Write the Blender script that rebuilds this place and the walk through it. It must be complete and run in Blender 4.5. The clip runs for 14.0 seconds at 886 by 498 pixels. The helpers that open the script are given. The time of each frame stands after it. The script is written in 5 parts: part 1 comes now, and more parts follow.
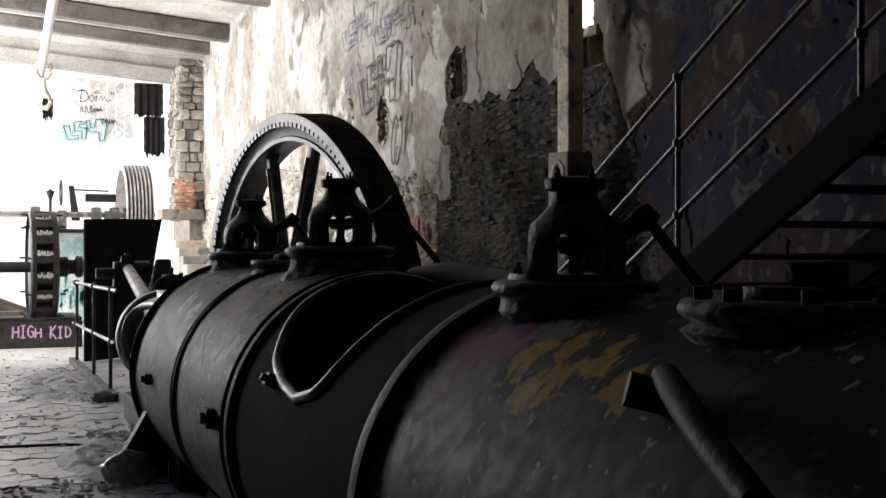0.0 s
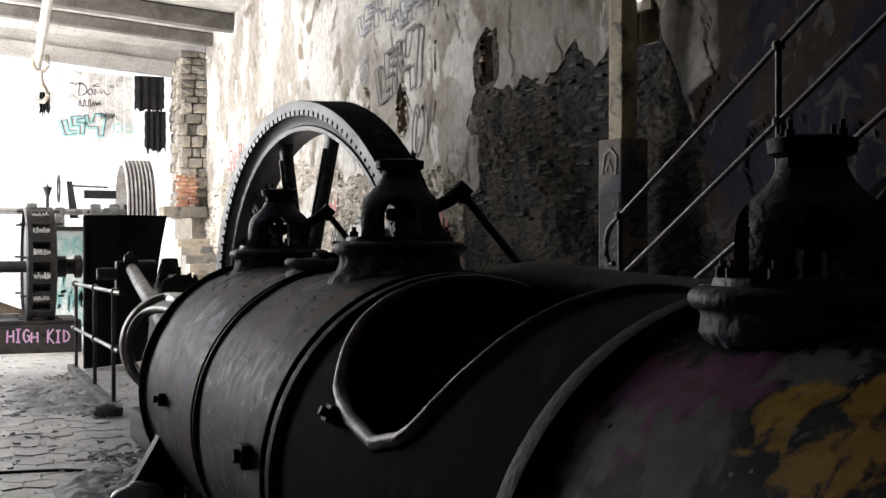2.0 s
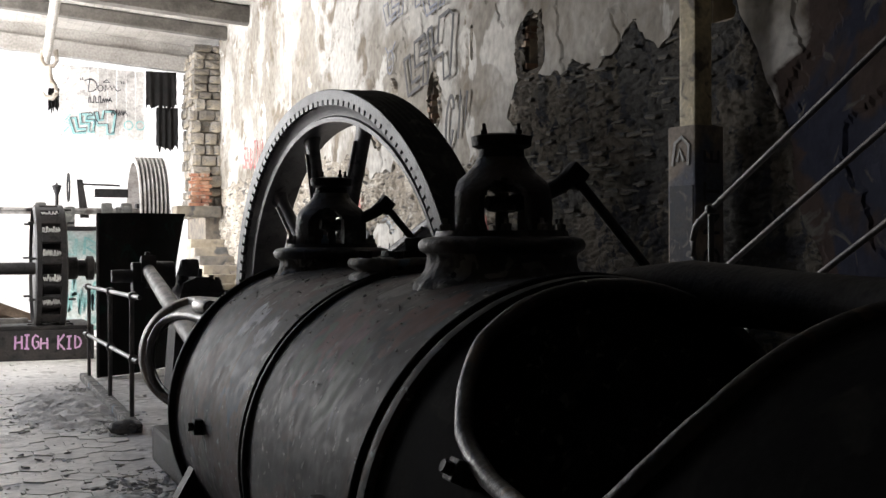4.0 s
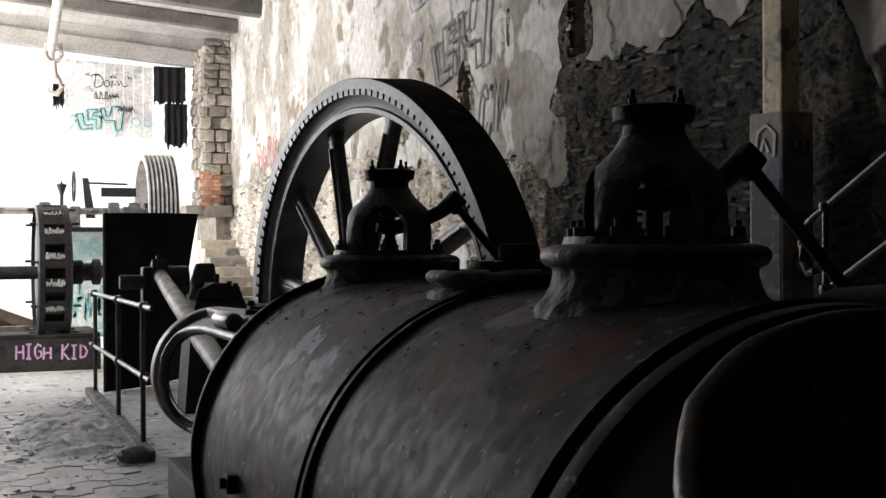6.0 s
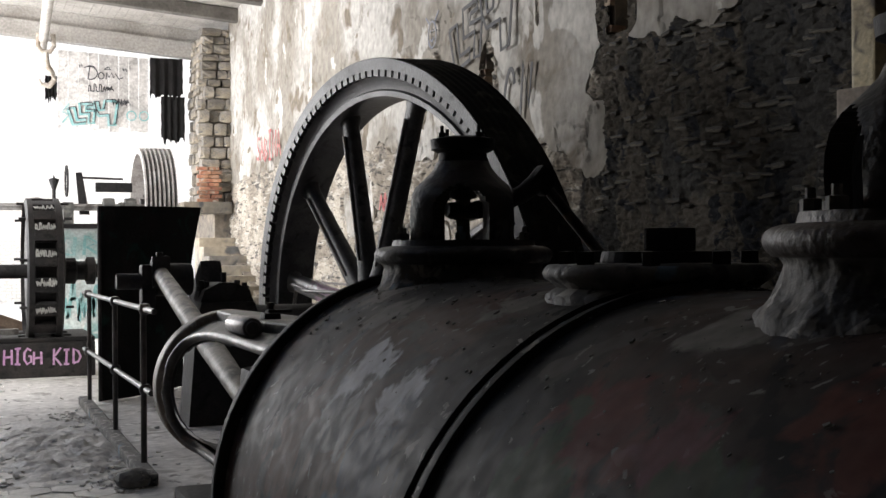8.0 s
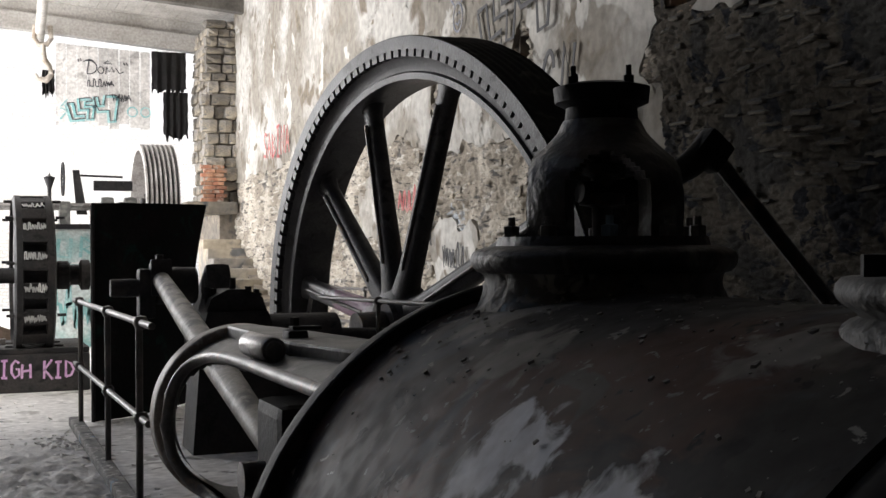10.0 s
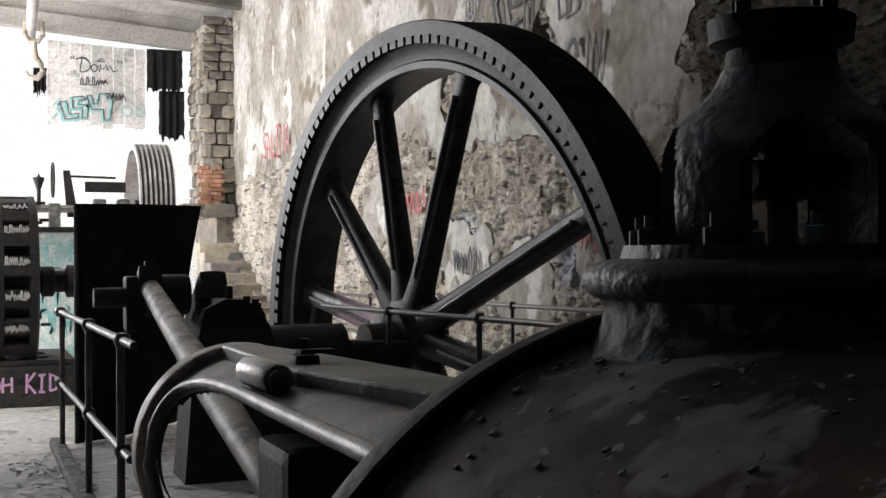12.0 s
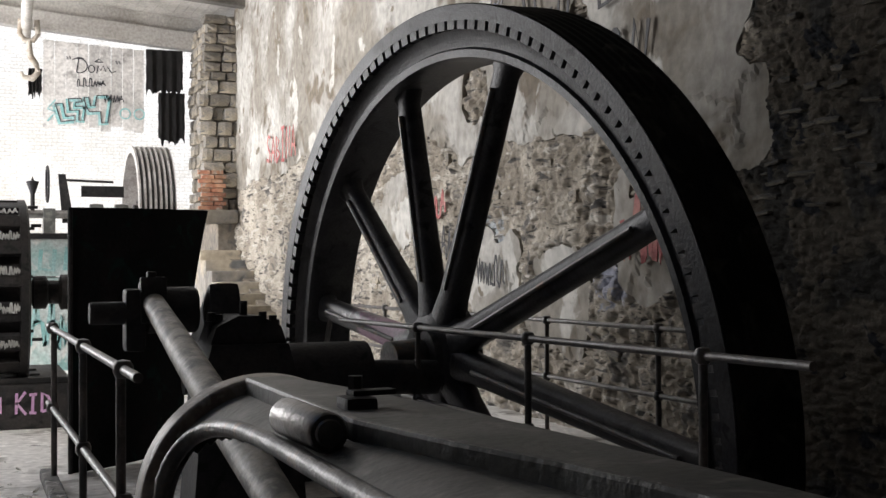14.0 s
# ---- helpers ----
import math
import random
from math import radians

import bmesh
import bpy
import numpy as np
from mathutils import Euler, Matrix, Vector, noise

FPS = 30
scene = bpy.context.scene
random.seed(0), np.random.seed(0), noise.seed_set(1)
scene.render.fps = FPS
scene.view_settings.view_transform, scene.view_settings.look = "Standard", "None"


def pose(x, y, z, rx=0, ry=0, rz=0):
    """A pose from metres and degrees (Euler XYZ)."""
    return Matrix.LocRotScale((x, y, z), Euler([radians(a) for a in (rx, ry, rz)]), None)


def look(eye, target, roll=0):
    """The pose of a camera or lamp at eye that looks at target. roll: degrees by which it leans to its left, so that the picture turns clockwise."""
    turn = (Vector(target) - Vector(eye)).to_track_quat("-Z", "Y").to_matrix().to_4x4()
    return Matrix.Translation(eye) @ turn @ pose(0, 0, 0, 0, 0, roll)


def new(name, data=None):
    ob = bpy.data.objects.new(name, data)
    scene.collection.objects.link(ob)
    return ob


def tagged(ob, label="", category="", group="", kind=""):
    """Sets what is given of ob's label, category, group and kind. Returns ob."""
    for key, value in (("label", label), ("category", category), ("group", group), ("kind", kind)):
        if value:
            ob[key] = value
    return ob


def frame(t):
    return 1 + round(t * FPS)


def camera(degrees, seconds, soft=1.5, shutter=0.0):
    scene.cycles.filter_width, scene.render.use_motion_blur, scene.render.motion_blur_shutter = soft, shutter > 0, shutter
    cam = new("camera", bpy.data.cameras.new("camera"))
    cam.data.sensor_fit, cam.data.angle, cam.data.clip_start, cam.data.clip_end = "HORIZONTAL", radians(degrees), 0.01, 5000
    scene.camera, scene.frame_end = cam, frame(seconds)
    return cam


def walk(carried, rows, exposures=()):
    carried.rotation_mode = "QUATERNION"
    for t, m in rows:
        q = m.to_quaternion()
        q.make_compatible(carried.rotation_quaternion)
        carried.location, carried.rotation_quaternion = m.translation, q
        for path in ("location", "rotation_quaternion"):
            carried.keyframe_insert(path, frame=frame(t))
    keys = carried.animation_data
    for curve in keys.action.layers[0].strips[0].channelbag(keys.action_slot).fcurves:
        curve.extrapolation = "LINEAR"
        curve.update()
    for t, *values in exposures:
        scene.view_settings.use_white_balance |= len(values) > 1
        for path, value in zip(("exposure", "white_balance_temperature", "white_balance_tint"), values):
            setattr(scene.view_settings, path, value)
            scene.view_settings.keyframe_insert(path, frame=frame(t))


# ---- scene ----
import collections
cam = camera(40.1, 14.0)
METRES, EYE, TILT, LEAN, TURN = 7.0, 1.34, 0.0, 0.0, -22.0
ROWS = [
    (0.0, 0.0, 0.0, 0.0, 0.0, 0.0, -0.0),
    (0.5, -0.0147, 0.0388, 0.0013, -0.03, -0.03, -0.13),
    (1.0, -0.0259, 0.0705, 0.0008, -0.26, 0.02, -0.09),
    (1.5, -0.037, 0.11, -0.0, -0.19, -0.0, -0.02),
    (2.0, -0.0465, 0.1472, -0.0017, -0.1, -0.04, 0.04),
    (2.5, -0.057, 0.1754, -0.0024, 0.03, 0.02, 0.1),
    (3.0, -0.0697, 0.2077, -0.0037, 0.15, 0.01, 0.1),
    (5.5, -0.1232, 0.3872, -0.0003, 0.42, -0.02, 0.27),
    (6.0, -0.1344, 0.4228, 0.0011, 0.54, -0.04, 0.28),
    (6.5, -0.1483, 0.4595, 0.0014, 0.38, -0.06, 0.22),
    (7.0, -0.1578, 0.4819, 0.0026, 0.15, 0.02, 0.23),
    (7.5, -0.1667, 0.5205, -0.0003, 0.19, -0.02, 0.27),
    (8.0, -0.1747, 0.5586, -0.0027, 0.28, -0.08, 0.33),
    (8.5, -0.1842, 0.593, -0.0037, 0.41, -0.02, 0.34),
    (9.0, -0.1956, 0.6386, -0.0041, 0.53, -0.08, 0.36),
    (11.5, -0.2241, 0.8152, -0.0009, 0.22, 0.21, 0.32),
    (12.0, -0.2308, 0.8384, -0.0009, 0.33, 0.18, 0.31),
    (12.5, -0.2433, 0.8633, 0.0002, 0.13, 0.17, 0.19),
    (13.0, -0.2522, 0.8854, 0.0011, -0.05, 0.18, 0.16),
    (13.5, -0.2601, 0.9196, 0.0008, 0.04, 0.31, 0.18),
    (14.0, -0.2658, 0.9596, 0.0018, 0.19, 0.52, 0.19),
]
walk(cam, [(t, pose(0, 0, EYE, TILT, LEAN, TURN) @ pose(METRES * x, METRES * y, METRES * z, 90 + pitch, roll, yaw)) for t, x, y, z, yaw, pitch, roll in ROWS],
     exposures=[(0.0, 1.35), (3.0, 1.25), (6.5, 1.05), (9.0, 0.87), (12.5, 0.70), (14.0, 0.60)])

# ---- world, sun, large lights, exposure ----
world = bpy.data.worlds.new("sky")
scene.world = world
world.use_nodes = True
wn = world.node_tree
sky = wn.nodes.new("ShaderNodeTexSky")
sky.sky_type = "NISHITA"
sky.sun_disc = False
sky.sun_elevation = radians(50)
sky.sun_rotation = radians(200)
wn.links.new(sky.outputs[0], wn.nodes["Background"].inputs[0])
wn.nodes["Background"].inputs[1].default_value = 0.12
sun_data = bpy.data.lights.new("sun", "SUN")
sun_data.energy, sun_data.angle, sun_data.color = 2.0, radians(12), (1, 0.96, 0.9)
sun = new("sun", sun_data)
sun.matrix_world = look((-3, 26, 14), (2.5, 36, 3))


def window_light(name, eye, target, w, h, watts):
    data = bpy.data.lights.new(name, "AREA")
    data.shape, data.size, data.size_y, data.energy = "RECTANGLE", w, h, watts
    data.color = (1.0, 0.978, 0.98)
    ob = new(name, data)
    ob.matrix_world = look(eye, target)
    return ob


window_light("window_light_side", (-3.9, 26.3, 3.3), (3, 25.6, 2.2), 10.4, 4.6, 1150)
# lamp added over the unseen west side, where a roof gap is assumed
window_light("added_roof_light", (-2.75, 22.0, 6.0), (-2.6, 22.0, 0), 2.2, 17.0, 260)


# ---- materials ----
def material(name, base, rough=0.7, metal=0.0, second=None, third=None, scale=2.0, bump=0.3, grain=40.0, rand=0.0, spec=0.5, stains=(), island=0.0, bricks=False, shaded_end=None, flakes=None, courses=None, gloss=None):
    m = bpy.data.materials.new(name)
    m.use_nodes = True
    nt = m.node_tree
    b = nt.nodes["Principled BSDF"]
    b.inputs["Roughness"].default_value = rough
    b.inputs["Metallic"].default_value = metal
    b.inputs["Specular IOR Level"].default_value = spec
    tc = nt.nodes.new("ShaderNodeTexCoord")

    def noise_node(s, detail=6.0, dist=0.0):
        n = nt.nodes.new("ShaderNodeTexNoise")
        n.inputs["Scale"].default_value = s
        n.inputs["Detail"].default_value = detail
        n.inputs["Distortion"].default_value = dist
        nt.links.new(tc.outputs["Object"], n.inputs["Vector"])
        return n

    def ramp(src, lo, hi):
        r = nt.nodes.new("ShaderNodeMapRange")
        r.inputs[1].default_value, r.inputs[2].default_value = lo, hi
        nt.links.new(src, r.inputs[0])
        return r.outputs[0]

    def mix(fac, a, c, mode="MIX"):
        x = nt.nodes.new("ShaderNodeMix")
        x.data_type, x.blend_type = "RGBA", mode
        for sock, v in ((x.inputs[0], fac), (x.inputs[6], a), (x.inputs[7], c)):
            if isinstance(v, (int, float)):
                sock.default_value = v
            elif isinstance(v, tuple):
                sock.default_value = (*v, 1)
            else:
                nt.links.new(v, sock)
        return x.outputs[2]

    big, fine = noise_node(scale, 8.0, 0.4), noise_node(grain, 4.0)
    col = base
    if second:
        col = mix(ramp(big.outputs[0], 0.46, 0.58), base, second)
    if third:
        n3 = noise_node(scale * 2.7, 6.0, 0.8)
        col = mix(ramp(n3.outputs[0], 0.56, 0.66), col, third)
    if flakes:
        for tone, size, level in flakes:
            n8 = noise_node(size, 9.0, 0.5)
            col = mix(ramp(n8.outputs[0], level, level + 0.03), col, tone)
    for centre, radius, paint in stains:
        dist = nt.nodes.new("ShaderNodeVectorMath")
        dist.operation = "DISTANCE"
        dist.inputs[1].default_value = centre
        nt.links.new(tc.outputs["Object"], dist.inputs[0])
        n4 = noise_node(max(9.0, 1.1 / radius), 8.0, 0.6)
        wob = nt.nodes.new("ShaderNodeMath")
        wob.operation = "MULTIPLY_ADD"
        nt.links.new(n4.outputs[0], wob.inputs[0])
        wob.inputs[1].default_value = -radius * 3.2
        nt.links.new(dist.outputs["Value"], wob.inputs[2])
        edge = nt.nodes.new("ShaderNodeMapRange")
        edge.inputs[1].default_value, edge.inputs[2].default_value = -radius * 0.85, -radius * 0.5
        edge.inputs[3].default_value, edge.inputs[4].default_value = 0.85, 0.0
        nt.links.new(wob.outputs[0], edge.inputs[0])
        col = mix(edge.outputs[0], col, paint)
    if bricks:
        bt = nt.nodes.new("ShaderNodeTexBrick")
        for key, val in (("Scale", 1.0), ("Brick Width", 0.26), ("Row Height", 0.085), ("Mortar Size", 0.012)):
            bt.inputs[key].default_value = val
        bt.inputs["Color1"].default_value, bt.inputs["Color2"].default_value, bt.inputs["Mortar"].default_value = (1, 1, 1, 1), (0.94, 0.93, 0.91, 1), (0.82, 0.80, 0.77, 1)
        turn = nt.nodes.new("ShaderNodeMapping")
        turn.inputs["Rotation"].default_value = (radians(90), 0, 0)
        nt.links.new(tc.outputs["Object"], turn.inputs[0])
        nt.links.new(turn.outputs[0], bt.inputs["Vector"])
        col = mix(1.0, col, bt.outputs["Color"], "MULTIPLY")
    if courses:
        squash = nt.nodes.new("ShaderNodeMapping")
        squash.inputs["Scale"].default_value = (1.0, 1.0, 4.5)
        nt.links.new(tc.outputs["Object"], squash.inputs[0])
        for tone, size, lo in courses:
            n10 = noise_node(size, 9.0, 0.5)
            nt.links.new(squash.outputs[0], n10.inputs["Vector"])
            col = mix(ramp(n10.outputs[0], lo, lo + 0.07), col, tone)
    # darker tones below a y limit, with the near end's shade put in
    if shaded_end:
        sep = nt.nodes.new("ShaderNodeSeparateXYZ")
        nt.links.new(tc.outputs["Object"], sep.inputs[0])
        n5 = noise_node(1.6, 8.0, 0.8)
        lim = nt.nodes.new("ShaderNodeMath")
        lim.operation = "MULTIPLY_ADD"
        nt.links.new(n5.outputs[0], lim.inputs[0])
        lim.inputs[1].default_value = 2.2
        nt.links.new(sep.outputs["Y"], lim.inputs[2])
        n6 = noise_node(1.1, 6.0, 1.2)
        paint = mix(ramp(n6.outputs[0], 0.47, 0.52), shaded_end[1], shaded_end[2])
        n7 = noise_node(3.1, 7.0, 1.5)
        paint = mix(ramp(n7.outputs[0], 0.57, 0.62), paint, shaded_end[3])
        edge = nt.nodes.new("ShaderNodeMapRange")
        edge.inputs[1].default_value, edge.inputs[2].default_value = shaded_end[0] + 1.0, shaded_end[0] + 1.25
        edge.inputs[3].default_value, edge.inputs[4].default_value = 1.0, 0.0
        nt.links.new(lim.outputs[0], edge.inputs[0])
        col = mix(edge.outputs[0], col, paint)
    v = ramp(fine.outputs[0], 0.25, 0.75)
    shade = nt.nodes.new("ShaderNodeMapRange")
    shade.inputs[3].default_value, shade.inputs[4].default_value = 0.72, 1.25
    nt.links.new(v, shade.inputs[0])
    cc = nt.nodes.new("ShaderNodeCombineColor")
    for k in range(3):
        nt.links.new(shade.outputs[0], cc.inputs[k])
    col = mix(1.0, col, cc.outputs[0], "MULTIPLY")
    if rand or island:
        oi = nt.nodes.new("ShaderNodeNewGeometry" if island else "ShaderNodeObjectInfo")
        rand = rand or island
        hv = nt.nodes.new("ShaderNodeMapRange")
        hv.inputs[3].default_value, hv.inputs[4].default_value = 1 - rand, 1 + rand
        nt.links.new(oi.outputs["Random Per Island" if island else "Random"], hv.inputs[0])
        c2 = nt.nodes.new("ShaderNodeCombineColor")
        for k in range(3):
            nt.links.new(hv.outputs[0], c2.inputs[k])
        col = mix(1.0, col, c2.outputs[0], "MULTIPLY")
    nt.links.new(col, b.inputs["Base Color"])
    rr = nt.nodes.new("ShaderNodeMapRange")
    rr.inputs[3].default_value, rr.inputs[4].default_value = max(0.05, rough - 0.15), min(1, rough + 0.15)
    nt.links.new(big.outputs[0], rr.inputs[0])
    nt.links.new(rr.outputs[0], b.inputs["Roughness"])
    if gloss:
        n9 = noise_node(20.0, 12.0, 0.3)
        for sock, lo, hi in (("Roughness", 0.54, 0.62), ("Specular IOR Level", *gloss)):
            g = nt.nodes.new("ShaderNodeMapRange")
            g.inputs[1].default_value, g.inputs[2].default_value = 0.40, 0.60
            g.inputs[3].default_value, g.inputs[4].default_value = lo, hi
            nt.links.new(n9.outputs[0], g.inputs[0])
            nt.links.new(g.outputs[0], b.inputs[sock])
    bp = nt.nodes.new("ShaderNodeBump")
    bp.inputs["Strength"].default_value = bump
    bp.inputs["Distance"].default_value = 0.02
    add = nt.nodes.new("ShaderNodeMath")
    nt.links.new(big.outputs[0], add.inputs[0])
    nt.links.new(fine.outputs[0], add.inputs[1])
    nt.links.new(add.outputs[0], bp.inputs["Height"])
    nt.links.new(bp.outputs[0], b.inputs["Normal"])
    return m


IRON = material("black_iron", (0.022, 0.021, 0.022), 0.6, 0.0, (0.036, 0.032, 0.031), (0.012, 0.012, 0.012), 3, 0.2, 45, spec=0.18)
SHEET = material("lagging_sheet", (0.034, 0.033, 0.033), 0.55, 0.0, (0.074, 0.043, 0.035), (0.066, 0.073, 0.086), 1.5, 0.02, 24, gloss=(0.11, 0.08),
                 flakes=[((0.018, 0.017, 0.018), 3.2, 0.57), ((0.085, 0.078, 0.070), 5.0, 0.61), ((0.20, 0.195, 0.185), 24.0, 0.64), ((0.008, 0.008, 0.008), 15.0, 0.64)],
                 stains=[((-0.25, 7.25, 0.703), 0.11, (0.25, 0.24, 0.225)), ((-0.36, 7.00, 0.652), 0.09, (0.21, 0.20, 0.185)), ((-0.22, 5.62, 0.713), 0.12, (0.24, 0.23, 0.215)), ((-0.25, 6.45, 0.703), 0.08, (0.20, 0.19, 0.18)), ((-0.512, 6.76, 0.532), 0.1, (0.80, 0.83, 0.88)), ((-0.487, 6.68, 0.557), 0.06, (0.74, 0.77, 0.82)), ((-0.531, 6.44, 0.511), 0.085, (0.72, 0.75, 0.8)), ((-0.507, 5.67, 0.537), 0.13, (0.15, 0.045, 0.04)), ((-0.521, 5.45, 0.521), 0.1, (0.17, 0.07, 0.08)), ((-0.577, 5.35, 0.448), 0.12, (0.06, 0.09, 0.055)), ((-0.562, 5.75, 0.471), 0.1, (0.05, 0.085, 0.05)), ((-0.627, 6.40, 0.359), 0.16, (0.035, 0.05, 0.085)), ((-0.636, 6.95, 0.338), 0.14, (0.13, 0.06, 0.045)), ((-0.397, 5.15, 0.630), 0.12, (0.14, 0.05, 0.04)), ((-0.589, 6.70, 0.430), 0.1, (0.14, 0.145, 0.15))])
SHEET_HP = material("painted_sheet", (0.026, 0.026, 0.028), 0.6, 0.0, (0.040, 0.036, 0.034), (0.036, 0.038, 0.042), 2.0, 0.02, 24, gloss=(0.12, 0.09),
                    flakes=[((0.016, 0.015, 0.016), 3.2, 0.56), ((0.085, 0.082, 0.076), 5.0, 0.63), ((0.28, 0.27, 0.255), 22.0, 0.65), ((0.010, 0.009, 0.009), 15.0, 0.65)],
                 stains=[((-0.455, 2.97, 0.586), 0.12, (0.3, 0.11, 0.23)), ((-0.438, 2.78, 0.600), 0.12, (0.28, 0.1, 0.21)), ((-0.507, 2.87, 0.537), 0.1, (0.26, 0.1, 0.2)), ((-0.545, 2.97, 0.494), 0.09, (0.24, 0.235, 0.22)), ((-0.536, 2.74, 0.505), 0.1, (0.22, 0.22, 0.21)), ((-0.358, 2.62, 0.654), 0.09, (0.24, 0.235, 0.22)), ((-0.449, 2.57, 0.591), 0.065, (0.62, 0.36, 0.05)), ((-0.507, 2.46, 0.537), 0.065, (0.6, 0.34, 0.05)), ((-0.477, 2.38, 0.567), 0.065, (0.58, 0.32, 0.05)), ((-0.397, 2.45, 0.630), 0.065, (0.56, 0.31, 0.05)), ((-0.427, 2.27, 0.609), 0.065, (0.6, 0.34, 0.05)), ((-0.477, 2.10, 0.567), 0.065, (0.55, 0.31, 0.06)), ((-0.455, 2.49, 0.586), 0.035, (0.03, 0.05, 0.04))])
WHEEL_IRON = material("wheel_iron", (0.026, 0.026, 0.029), 0.42, 0.0, (0.05, 0.048, 0.05), (0.014, 0.014, 0.014), 2.5, 0.2, 50, spec=0.2)
SPOKE_PAINT = material("painted_spoke", (0.05, 0.05, 0.052), 0.45, 0.0, (0.34, 0.20, 0.28), (0.40, 0.40, 0.42), 2.4, 0.12, 60)
SPRAY_GOLD = material("spray_gold", (0.42, 0.33, 0.10), 0.6, 0.0, (0.50, 0.46, 0.38), None, 5, 0.1, 40)
WORN = material("worn_edge", (0.085, 0.08, 0.076), 0.42, 0.35, (0.045, 0.042, 0.04), (0.13, 0.09, 0.06), 5, 0.2, 60)
GREASY = material("greasy_casting", (0.085, 0.085, 0.078), 0.5, 0.0, (0.052, 0.051, 0.046), (0.15, 0.145, 0.13), 2.4, 0.2, 40)
BRIGHT = material("worn_steel", (0.22, 0.21, 0.20), 0.35, 0.7, (0.10, 0.09, 0.085), None, 4, 0.2, 50)
DUSTY = material("dust_caked_iron", (0.11, 0.108, 0.104), 0.7, 0.0, (0.20, 0.19, 0.175), (0.055, 0.055, 0.055), 4.0, 0.5, 30, flakes=[((0.16, 0.23, 0.29), 3.0, 0.62), ((0.34, 0.33, 0.31), 15.0, 0.58), ((0.03, 0.03, 0.03), 12.0, 0.62)])
STAIR_IRON = material("matte_stair_iron", (0.009, 0.0085, 0.0085), 0.85, 0.0, (0.016, 0.014, 0.013), None, 3, 0.1, 60, spec=0.03)
# near-black iron: the distance piece's shade is in the colour; the tread shares it
SHADE_BLACK = material("shade_black_iron", (0.010, 0.010, 0.010), 0.9, 0.0, (0.020, 0.019, 0.018), (0.028, 0.027, 0.024), 2.2, 0.05, 55, spec=0.03)
DUSTY_IRON = material("dusty_iron", (0.040, 0.038, 0.037), 0.5, 0.0, (0.075, 0.058, 0.048), (0.12, 0.117, 0.112), 4, 0.35, 50)
DUSTY_STEEL = material("dusty_steel", (0.22, 0.20, 0.165), 0.55, 0.1, (0.09, 0.082, 0.075), (0.26, 0.24, 0.21), 5, 0.2, 50)
PIPE = material("painted_pipe", (0.045, 0.043, 0.042), 0.4, 0.2, (0.10, 0.085, 0.08), None, 6, 0.15, 80)
PLATE = material("plate_black", (0.012, 0.012, 0.012), 0.7, 0.0, (0.020, 0.017, 0.017), (0.014, 0.032, 0.027), 2, 0.1, 40, spec=0.12)
RING = material("rusty_worn_iron", (0.20, 0.165, 0.135), 0.5, 0.1, (0.12, 0.095, 0.08), (0.26, 0.24, 0.215), 6, 0.2, 50)
# mural colours by the stairs, lowered further to carry the shade there
PLASTER = material("old_plaster", (0.245, 0.226, 0.196), 0.92, 0.0, (0.42, 0.405, 0.378), (0.17, 0.145, 0.115), 0.55, 0.5, 9, spec=0.15, flakes=[((0.47, 0.455, 0.425), 1.3, 0.58), ((0.20, 0.175, 0.14), 2.2, 0.66)], shaded_end=(8.7, (0.014, 0.016, 0.032), (0.034, 0.021, 0.017), (0.075, 0.07, 0.062)))
MORTAR = material("earth_mortar", (0.20, 0.175, 0.145), 0.95, 0.0, (0.28, 0.24, 0.19), (0.12, 0.11, 0.10), 1.5, 0.9, 12)
STONE = material("rubble_stone", (0.20, 0.185, 0.165), 0.9, 0.0, (0.30, 0.26, 0.20), (0.11, 0.11, 0.11), 0.9, 0.6, 8, 0.4)
SLATE = material("dark_slate", (0.07, 0.068, 0.066), 0.88, 0.0, (0.13, 0.115, 0.09), (0.05, 0.05, 0.05), 1.2, 0.6, 9, 0.4)
# dark slaty stone below y 13.3, its tones also holding the wall's shade
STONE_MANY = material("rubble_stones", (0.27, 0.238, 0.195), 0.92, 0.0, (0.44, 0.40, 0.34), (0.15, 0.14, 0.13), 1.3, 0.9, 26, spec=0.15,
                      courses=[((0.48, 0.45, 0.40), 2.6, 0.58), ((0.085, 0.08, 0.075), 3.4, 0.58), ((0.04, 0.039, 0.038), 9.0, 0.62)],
                      shaded_end=(13.3, (0.044, 0.042, 0.039), (0.09, 0.079, 0.065), (0.022, 0.023, 0.028)),
                      stains=[((5.4, 14.25, 1.66), 0.22, (0.21, 0.085, 0.065)), ((5.4, 13.3, 1.28), 0.25, (0.20, 0.075, 0.06)), ((5.4, 14.9, 1.2), 0.2, (0.30, 0.32, 0.40)), ((5.4, 17.2, 1.5), 0.25, (0.42, 0.46, 0.50))])
BRICK = material("white_brick", (0.66, 0.64, 0.605), 0.9, 0.0, (0.74, 0.725, 0.70), None, 1.5, 0.4, 20, 0.2, bricks=True)
RED_BRICK = material("old_red_brick", (0.30, 0.13, 0.08), 0.9, 0.0, (0.38, 0.20, 0.12), (0.42, 0.36, 0.30), 3, 0.4, 20, 0.3)
OLD_BRICK = material("dusty_brick", (0.20, 0.125, 0.085), 0.92, 0.0, (0.28, 0.22, 0.16), (0.10, 0.085, 0.07), 6, 0.5, 20, 0.3)
